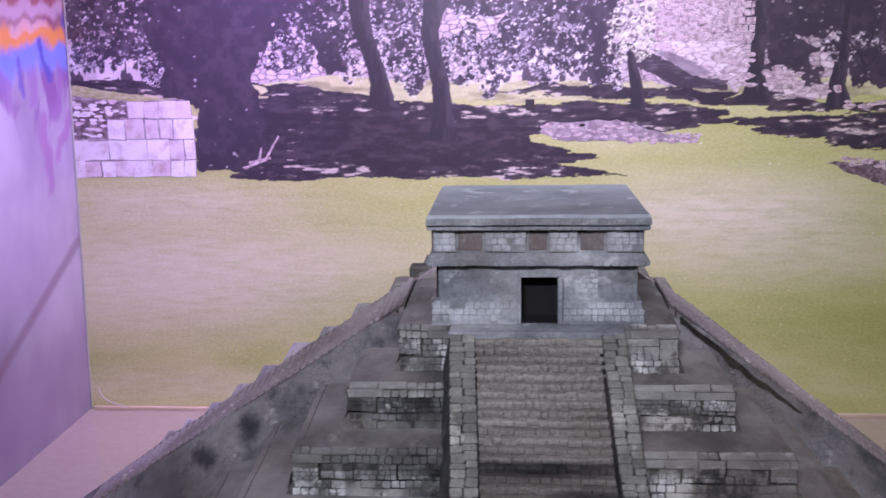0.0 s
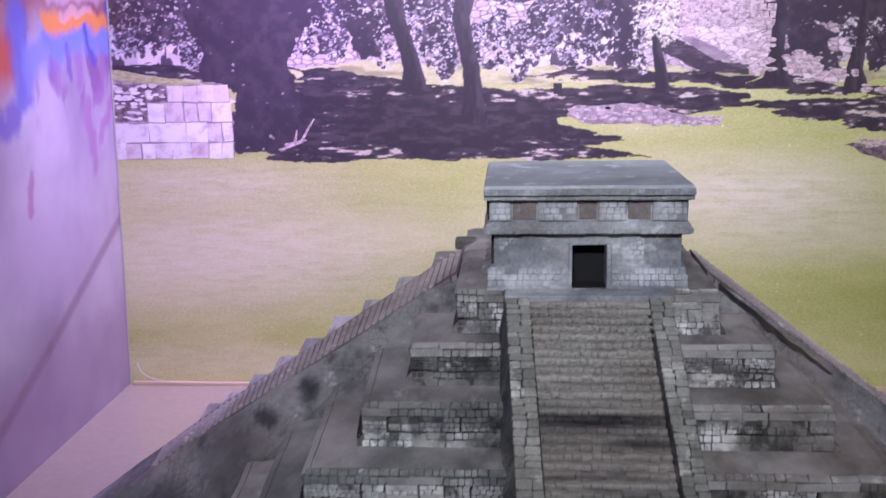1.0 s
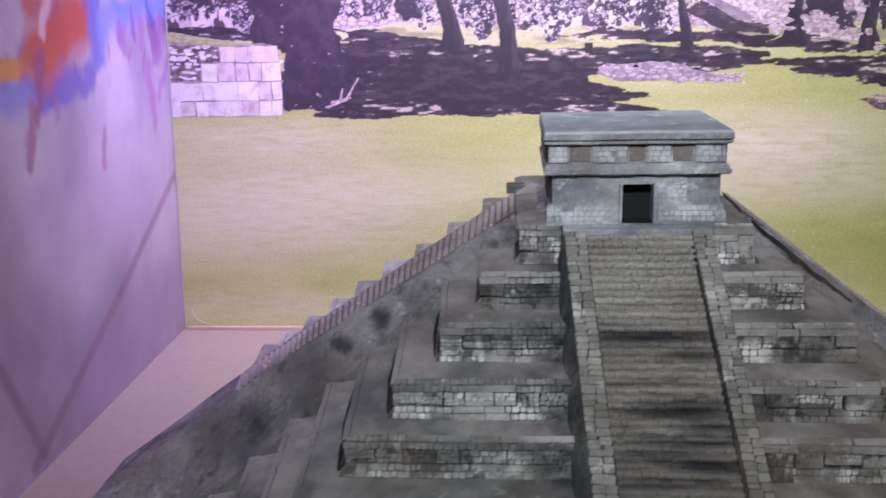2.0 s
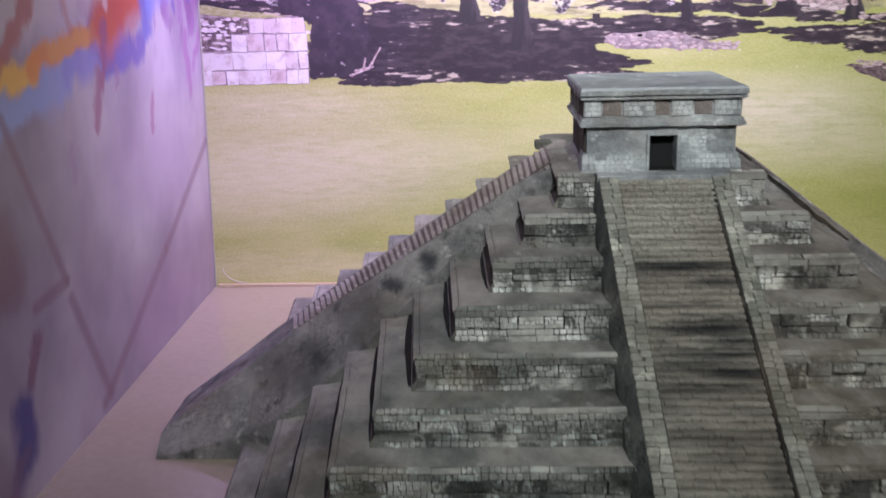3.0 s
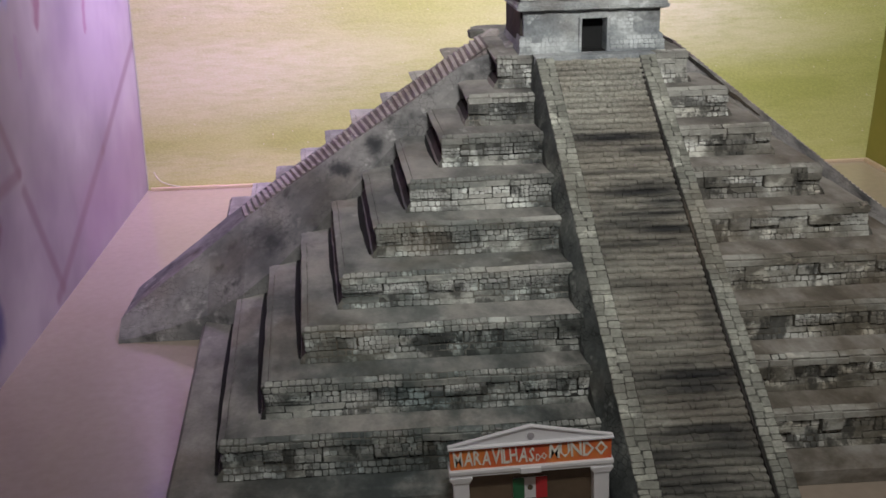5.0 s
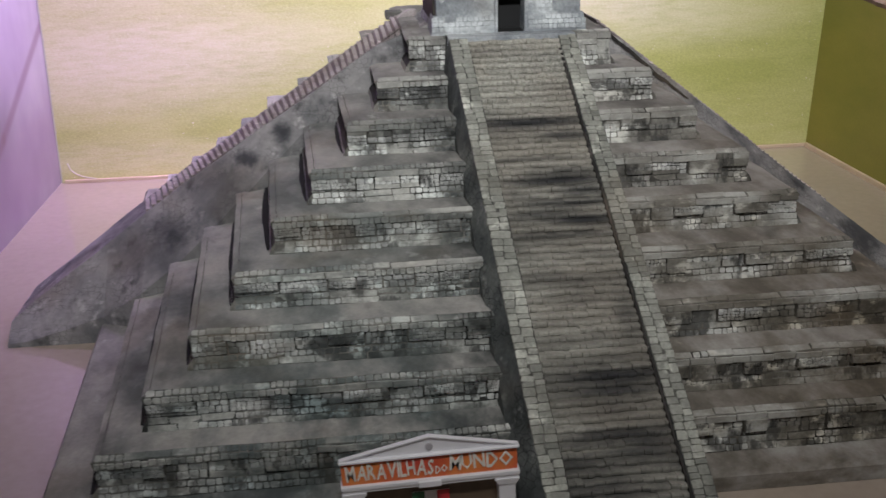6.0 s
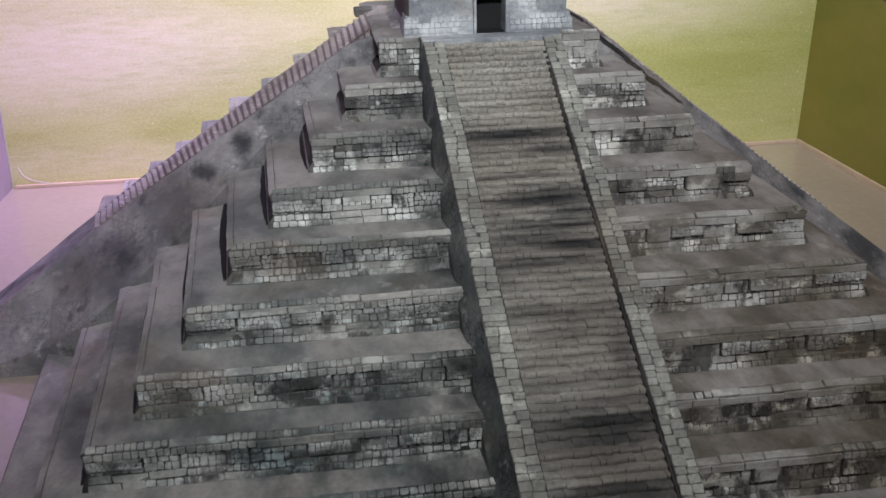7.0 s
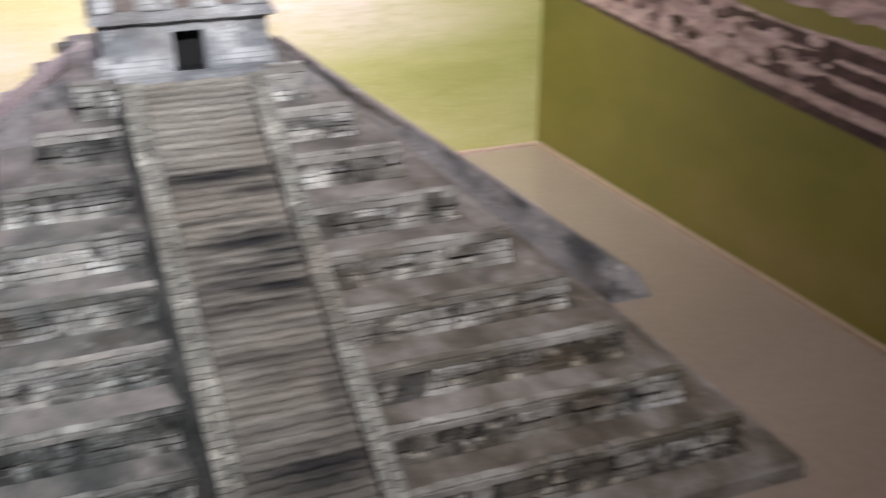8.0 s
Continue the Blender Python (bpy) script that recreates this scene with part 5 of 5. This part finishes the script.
part("upper_cornice", ring_stack([(0.170, TY0 - 0.008, TY1 + 0.008, 0.833), (0.178, TY0 - 0.018, TY1 + 0.018, 0.836), (0.179, TY0 - 0.019, TY1 + 0.019, 0.841), (0.175, TY0 - 0.016, TY1 + 0.016, 0.8425), (0.180, TY0 - 0.024, TY1 + 0.022, 0.845), (0.179, TY0 - 0.023, TY1 + 0.021, 0.856)], 36, 0.0014), TEMPLE, temple)
part("roof", ring_stack([(0.179, TY0 - 0.023, TY1 + 0.021, 0.8555), (0.176, TY0 - 0.02, TY1 + 0.018, 0.861)], 24, 0.0008), ROOF, temple, "flat blue-grey roof slab")
# the west side's unlit look is put into dark panels, with a side doorway
part("side_panel", wobble(box(bmesh.new(), -0.1675, -0.150, 0.012, 0.27, 0.69, 0.772, 0.001), 0.0012), DARK, temple, "west side panel coloured dark for its unlit look")
part("side_panel", wobble(box(bmesh.new(), -0.1735, -0.160, 0.0, 0.28, 0.797, 0.833, 0.001), 0.0012), DARK, temple, "west side panel coloured dark for its unlit look")
for y in (0.07, 0.15, 0.23):
    part("side_pier", wobble(box(bmesh.new(), -0.1765, -0.165, y - 0.012, y + 0.012, 0.794, 0.836, 0.001), 0.0015), STONE, temple)
part("summit_kerb", wobble(box(bmesh.new(), -0.255, -0.21, 0.38, 0.43, 0.66, 0.681, 0.003), 0.002), STONE, pyramid)

# ---- stonework ----
def flat_stone(seed, mat, cut=(0.05, 0.26), upward=False):
    """A hand-cut stone of unit size: an uneven face with clipped corners and a narrow chamfer, facing -y or up."""
    rnd = random.Random(seed)
    rim = []
    for sx, sz in ((-1, -1), (1, -1), (1, 1), (-1, 1)):
        a, b = rnd.uniform(*cut), rnd.uniform(*cut)
        j = rnd.uniform(0, 0.05)
        ends = [(sx * (0.5 - j), sz * (0.5 - b)), (sx * (0.5 - a), sz * (0.5 - rnd.uniform(0, 0.05)))]
        rim += ends if sx * sz > 0 else ends[::-1]
    bm = bmesh.new()
    rings = [[bm.verts.new((x * k, y, z * k)) for x, z in rim] for y, k in ((0.5, 1.0), (-0.15, 1.0), (-0.5, 0.92))]
    for p, q in zip(rings, rings[1:]):
        for i in range(8):
            bm.faces.new((p[i], p[(i + 1) % 8], q[(i + 1) % 8], q[i]))
    bm.faces.new(rings[-1])
    bmesh.ops.recalc_face_normals(bm, faces=bm.faces)
    if upward:
        bm.transform(Matrix.Rotation(radians(-90), 4, "X"))
    bmesh.ops.triangulate(bm, faces=bm.faces)
    return mesh_of("stone", bm, mat)


SINGLE = [flat_stone(i, BLOCK_ONE) for i in range(12)]
SLAB = [flat_stone(60 + i, SMEAR, (0.01, 0.05)) for i in range(6)]
PAVERS = [flat_stone(20 + i, PAVER, (0.06, 0.24), True) for i in range(12)]


def at(x, y, z, w, d, h, tilt=0.0, spin=0.0):
    return Matrix.LocRotScale((x, y, z), Euler((radians(tilt), radians(spin), 0)), (w, d, h))


def joined(name, sources, places, mat, parent, label=""):
    """Many small pieces in one mesh."""
    verts, faces, base = [], [], 0
    shapes = [(np.array([v.co for v in me.vertices]), [tuple(p.vertices) for p in me.polygons]) for me in sources]
    for i, m in enumerate(places):
        co, polys = shapes[i % len(shapes)]
        mm = np.array(m)
        verts.append(co @ mm[:3, :3].T + mm[:3, 3])
        faces += [tuple(j + base for j in p) for p in polys]
        base += len(co)
    me = bpy.data.meshes.new(name)
    me.from_pydata(np.concatenate(verts).tolist(), [], faces)
    me.materials.append(mat)
    ob = new(name, me)
    ob.parent = parent
    return tagged(ob, label, kind="stuff")


def front_face(k, xa, xb):
    """The stones and hung panels of one terrace's front between xa and xb: foot courses, recessed wall, fascia and its sloping edge."""
    rnd = random.Random(100 * k + int(xa * 1000))
    west = xa < 0
    yf, z, low = YF[k], ZL[k], TOPS[k + 1]
    stones, panels, lips, smears, lip_smears = [], [], [], [], []
    wave = rnd.uniform(0, 50)

    def course(x0, x1, y, zc, h, into, tilt=0.0, deep=0.0032, wide=(0.009, 0.017), plain_at=2.0):
        patches = lip_smears if into is lips else smears
        x = x0 + rnd.uniform(0, 0.002)
        while x < x1 - 0.003:
            smooth = noise.noise((x * 7 + wave, k * 3.0, zc * 60)) > plain_at
            w = rnd.uniform(0.03, 0.06) if smooth else rnd.uniform(*wide)
            if x1 - x - w < 0.006:
                w = x1 - x
            c = Vector((x + w / 2, y, zc))
            c += noise.noise_vector(c * 14) * 0.0018
            c.z += rnd.uniform(-0.0009, 0.0009)
            if smooth:
                patches.append(at(c.x, c.y, c.z, w + 0.0016, deep, h + 0.0012, tilt, rnd.uniform(-2, 2)))
                x += w
                continue
            into.append(at(c.x, c.y + rnd.uniform(-0.0004, 0.0004), c.z, w - rnd.uniform(0.0003, 0.0008), deep, h - 0.0006 + rnd.uniform(-0.0006, 0.0006), tilt, rnd.uniform(-5, 5)))
            x += w

    bald = 0.2 if west else -0.05
    course(xa, xb, yf - 0.006, low + 0.0060, 0.0115, stones, -26, plain_at=bald)
    course(xa + 0.001, xb, yf - 0.0008, low + 0.0172, 0.0112, stones, -14, plain_at=bald)
    course(xa, xb, yf - 0.0002, z - 0.0052, 0.0118, lips, 0, plain_at=0.24 if west else -0.25)
    course(xa + 0.002, xb - 0.002, yf + 0.0088, z + 0.0044, 0.0138, lips, -67, 0.0036, plain_at=0.12 if west else -0.3)
    x, bottom, top = xa, low + 0.0235, z - 0.0115
    hung = rnd.random() < 0.5
    while x < xb - 0.004:  # recessed wall and hung panels in turn
        w = rnd.uniform(0.035, 0.095) if west else rnd.uniform(0.035, 0.075)
        if xb - x - w < 0.02:
            w = xb - x
        face, base = yf + 0.0036, bottom
        if hung:
            face = yf - rnd.uniform(0.0008, 0.0034) - (0.0 if west else 0.0016)
            base = bottom + rnd.uniform(-0.003, 0.011)
            panels.append((x + 0.0008, x + w - 0.0008, face + 0.0012, yf + 0.012, base - 0.0006, top + 0.001))
            if base > bottom + 0.004:
                course(x, x + w, yf + 0.0036, (bottom + base) / 2, base - bottom, stones)
        rows = rnd.choice((3, 4) if hung else (2, 3, 3))
        hh = (top - base) / rows
        bare = not west and rnd.random() < 0.4
        for r in range(rows):
            course(x + 0.0006, x + w - 0.0006, face, base + hh * (r + 0.5), hh, stones, wide=(max(0.006, hh * 0.75), max(0.01, hh * 1.6)), plain_at=-0.15 if bare else 0.3)
        hung = not hung if rnd.random() < 0.85 else hung
        x += w
    return stones, panels, lips, smears, lip_smears


single_stones, other_stones, lip_stones, smeared, smooth_lips = [], [], [], [], []
for k in range(9):
    for xa, xb in ((-HX[k] + 0.003, -0.143 + askew(YF[k])), (0.139 + askew(YF[k]), HX[k] - 0.003)):
        stones, panels, lips, smears, lip_smears = front_face(k, xa, xb)
        lip_stones += lips
        smooth_lips += lip_smears
        smeared += smears
        near = [m for m in stones if k in (5, 6, 7) and m.translation.x < -0.2]
        single_stones += near
        other_stones += [m for m in stones if not (k in (5, 6, 7) and m.translation.x < -0.2)]
        for x0, x1, y0, y1, z0, z1 in panels:
            part("panel", wobble(box(bmesh.new(), x0, x1, y0, y1, z0, z1, 0.0006), 0.0018), CORE, pyramid)
other_stones += single_stones[300:]
# bricks of the temple front, in patches
rnd = random.Random(5)
temple_stones = []
for x0, x1, z0, z1, y, tilt, rows in ((-0.168, -0.133, 0.799, 0.832, TY0 - 0.0085, 0, 3), (-0.085, -0.019, 0.799, 0.832, TY0 - 0.0085, 0, 3), (0.019, 0.065, 0.799, 0.832, TY0 - 0.0085, 0, 3), (0.111, 0.169, 0.799, 0.832, TY0 - 0.0085, 0, 3), (-0.178, 0.178, 0.776, 0.785, TY0 - 0.0178, 0, 1), (-0.177, 0.177, 0.8355, 0.842, TY0 - 0.0198, 0, 1), (-0.178, 0.178, 0.8445, 0.856, TY0 - 0.0245, 0, 1), (-0.142, 0.138, 0.662, 0.676, FS_TOP[0] - 0.002, 0, 1), (-0.174, -0.034, 0.681, 0.713, TY0 - 0.0075, -10, 3), (0.043, 0.174, 0.681, 0.713, TY0 - 0.0075, -10, 3), (-0.158, -0.06, 0.718, 0.77, TY0 + 0.0008, 0, 6), (0.06, 0.158, 0.718, 0.77, TY0 + 0.0008, 0, 6)):
    h = (z1 - z0) / rows
    for r in range(rows):
        x = x0
        while x < x1 - 0.004:
            w = min(rnd.uniform(0.009, 0.017), x1 - x)
            zc = z0 + h * (r + 0.5)
            if noise.noise((x * 16, zc * 30, y * 3)) > -0.25:
                lean = (zc - z0 - (z1 - z0) / 2) * 0.17 if tilt else 0
                temple_stones.append(at(x + w / 2, y + lean + 0.0011, zc, w - 0.0004, 0.0034, h - 0.0004, tilt, rnd.uniform(-3, 3)))
            x += w
joined("stonework", SINGLE, temple_stones, TEMPLE_BLOCK, temple, "small pale blocks of the temple front")
joined("plaster_patch", SLAB, smeared, SMEAR, pyramid, "worn plaster smeared over the stone courses")
joined("worn_lip", SLAB, smooth_lips, LIP_SMOOTH, pyramid, "pale worn plaster edge of the terraces")
joined("lip_course", SINGLE, lip_stones, LIP, pyramid, "pale worn edging stones of the terraces")
joined("stonework", SINGLE, other_stones, BLOCK, pyramid, "small painted stone blocks set in the terrace walls")
for i, m in enumerate(single_stones[:300]):
    ob = new("stone", SINGLE[i % 12])
    ob.parent, ob.matrix_basis = pyramid, m

# pavers of the two rails
slope = math.degrees(math.atan2(FS_TOP[1] - FS_FOOT[1], FS_TOP[0] - FS_FOOT[0]))
length = math.hypot(FS_TOP[1] - FS_FOOT[1], FS_TOP[0] - FS_FOOT[0])
for rail, a, b in rails:
    runs_at = [rnd.uniform(0, 0.006), rnd.uniform(0, 0.006)]
    while min(runs_at) < length - 0.012:
        c = 0 if runs_at[0] <= runs_at[1] else 1
        run = runs_at[c]
        d = rnd.uniform(0.009, 0.02)
        t = (run + d / 2) / length
        y, z = FS_TOP[0] + (FS_FOOT[0] - FS_TOP[0]) * t, FS_TOP[1] + (FS_FOOT[1] - FS_TOP[1]) * t
        split = 0.5 + 0.26 * noise.noise((t * 26, a * 9, 0))
        full = abs(runs_at[0] - runs_at[1]) < 0.004 and rnd.random() < 0.12
        w = (b - a) * (1.0 if full else split if c == 0 else 1 - split)
        x = (a + w / 2 if c == 0 or full else b - w / 2) + askew(y) + rnd.uniform(-0.0008, 0.0008)
        ob = new("paver", PAVERS[rnd.randrange(12)])
        ob.parent = rail
        ob.matrix_basis = Matrix.LocRotScale((x, y, z), Euler((radians(slope), 0, radians(rnd.uniform(-9, 9)))), (w + 0.0002, d, rnd.uniform(0.003, 0.0042)))
        runs_at[c] += d
        if full:
            runs_at = [run + d, run + d]

# ---- sign ----
SIGN_WHITE = plain("white_card", (0.78, 0.76, 0.79), 0.5, 0.05, 20)


def title_print():
    mat, nt, b = nodes_of("orange_title_print", 0.4)
    co = coords(nt, False)
    n1 = noise_tex(nt, co, 9, 4, 0.6)
    col = ramp(nt, n1, [(0.34, (0.62, 0.06, 0.045)), (0.5, (0.72, 0.17, 0.05)), (0.64, (0.8, 0.3, 0.07))])
    nt.links.new(col, b.inputs["Base Color"])
    return mat


sign = thing("portico_sign", "small white card portico sign with an orange title band", "sign", at=(-0.2745, -0.9, 0.0))
sign.rotation_euler = (0, radians(-1.6), 0)
TITLE = title_print()
bm = bmesh.new()
tri = [(-0.139, 0.0), (0.139, 0.0), (0.0, 0.029)]
fr = [bm.verts.new((x, 0.0, 0.169 + z)) for x, z in tri]
bk = [bm.verts.new((x, 0.008, 0.169 + z)) for x, z in tri]
bm.faces.new(fr)
bm.faces.new(bk[::-1])
for i in range(3):
    bm.faces.new((fr[i], bk[i], bk[(i + 1) % 3], fr[(i + 1) % 3]))
bmesh.ops.recalc_face_normals(bm, faces=bm.faces)
ped = part("pediment", bm, SIGN_WHITE, sign)
for side in (-1, 1):
    bm = box(bmesh.new(), -0.0715, 0.0715, -0.004, 0.0, -0.0016, 0.0016, 0.0005)
    bm.transform(Matrix.Translation((side * 0.0695, 0, 0.1845)) @ Matrix.Rotation(side * math.atan2(0.029, 0.139), 4, "Y"))
    part("raking_moulding", bm, SIGN_WHITE, ped)
bm = bmesh.new()
bmesh.ops.create_cone(bm, segments=20, radius1=0.006, radius2=0.006, depth=0.002, cap_ends=True, matrix=Matrix.Translation((0, -0.002, 0.181)) @ Matrix.Rotation(radians(90), 4, "X"))
part("medallion", bm, plain("grey_print", (0.45, 0.42, 0.45), 0.5), ped, "small grey round emblem")
part("cornice", box(bmesh.new(), -0.141, 0.141, -0.007, 0.008, 0.165, 0.1695, 0.001), SIGN_WHITE, sign)
band = part("title_band", box(bmesh.new(), -0.138, 0.138, 0.0, 0.008, 0.124, 0.166, 0.0005), TITLE, sign, "orange and red title band")


def lettering(text, x, z, size, width):
    """Capitals cut by hand: angular, each one tilted and sized a little differently."""
    rnd = random.Random(len(text))
    made = []
    for ch in text:
        curve = bpy.data.curves.new("letter", "FONT")
        curve.body, curve.size, curve.extrude, curve.offset, curve.resolution_u = ch, size * rnd.uniform(0.94, 1.08), 0.0004, size * 0.018, 1
        tmp = bpy.data.objects.new("letter", curve)
        scene.collection.objects.link(tmp)
        bpy.context.view_layer.update()
        me = bpy.data.meshes.new_from_object(tmp.evaluated_get(bpy.context.evaluated_depsgraph_get()))
        bpy.data.objects.remove(tmp)
        xs = [v.co.x for v in me.vertices]
        made.append((me, min(xs), max(xs) - min(xs)))
    gap = size * 0.05
    k = width / (sum(w for _, _, w in made) + gap * (len(made) - 1))
    for me, left, w in made:
        me.transform(Matrix.Translation((x, -0.0012, z + rnd.uniform(-0.001, 0.001))) @ Matrix.Rotation(radians(90), 4, "X") @ Matrix.Rotation(radians(rnd.uniform(-4, 4)), 4, "Z") @ Matrix.Diagonal((k, 1, 1, 1)) @ Matrix.Translation((-left, 0, 0)))
        x += (w + gap) * k
        me.materials.clear()
        me.materials.append(LETTER)
        ob = new("letter", me)
        ob.parent = band
        tagged(ob, "pale hand-cut capital")


LETTER = plain("pale_letters", (0.82, 0.76, 0.7), 0.5, 0.25, 60)
lettering("MARAVILHAS", -0.131, 0.1315, 0.039, 0.136)
lettering("DO", 0.0075, 0.1315, 0.018, 0.02)
lettering("MUNDO", 0.03, 0.1335, 0.036, 0.101)
part("architrave", box(bmesh.new(), -0.141, 0.141, -0.006, 0.03, 0.1165, 0.124, 0.001), SIGN_WHITE, sign)
part("architrave_step", box(bmesh.new(), -0.139, 0.139, -0.003, 0.03, 0.1105, 0.1165, 0.0005), SIGN_WHITE, sign)
part("keystone", box(bmesh.new(), -0.02, 0.016, -0.009, 0.0, 0.1115, 0.1225, 0.001), SIGN_WHITE, sign)
for x in (-0.121, 0.121):
    col = part("column", box(bmesh.new(), x - 0.0135, x + 0.0135, 0.0, 0.028, 0.0, 0.105, 0.001), SIGN_WHITE, sign)
    for i, (w, z) in enumerate(((0.0155, 0.098), (0.0175, 0.102), (0.0195, 0.106))):
        part("capital", box(bmesh.new(), x - w, x + w, -0.003 - 0.001 * i, 0.029, z, z + 0.0042, 0.0006), SIGN_WHITE, col)
part("back_board", box(bmesh.new(), -0.12, 0.12, 0.024, 0.029, 0.0, 0.112), plain("dark_print", (0.13, 0.09, 0.06), 0.5, 0.3), sign, "dark printed backing")
flag = part("flag", box(bmesh.new(), -0.03, 0.03, 0.022, 0.0235, 0.042, 0.084), SIGN_WHITE, sign, "small green, white and red flag print")
part("flag_stripe", box(bmesh.new(), -0.03, -0.01, 0.0205, 0.0218, 0.042, 0.084), plain("flag_green", (0.03, 0.14, 0.06), 0.5), flag, "dark green stripe")
part("flag_stripe", box(bmesh.new(), 0.01, 0.03, 0.0205, 0.0218, 0.042, 0.084), plain("flag_red", (0.55, 0.03, 0.04), 0.5), flag, "red stripe")
bm = bmesh.new()
bmesh.ops.create_cone(bm, segments=16, radius1=0.005, radius2=0.005, depth=0.0012, cap_ends=True, matrix=Matrix.Translation((0, 0.0212, 0.064)) @ Matrix.Rotation(radians(90), 4, "X"))
part("emblem", bm, plain("emblem_print", (0.12, 0.09, 0.06), 0.5), flag, "brown round emblem")
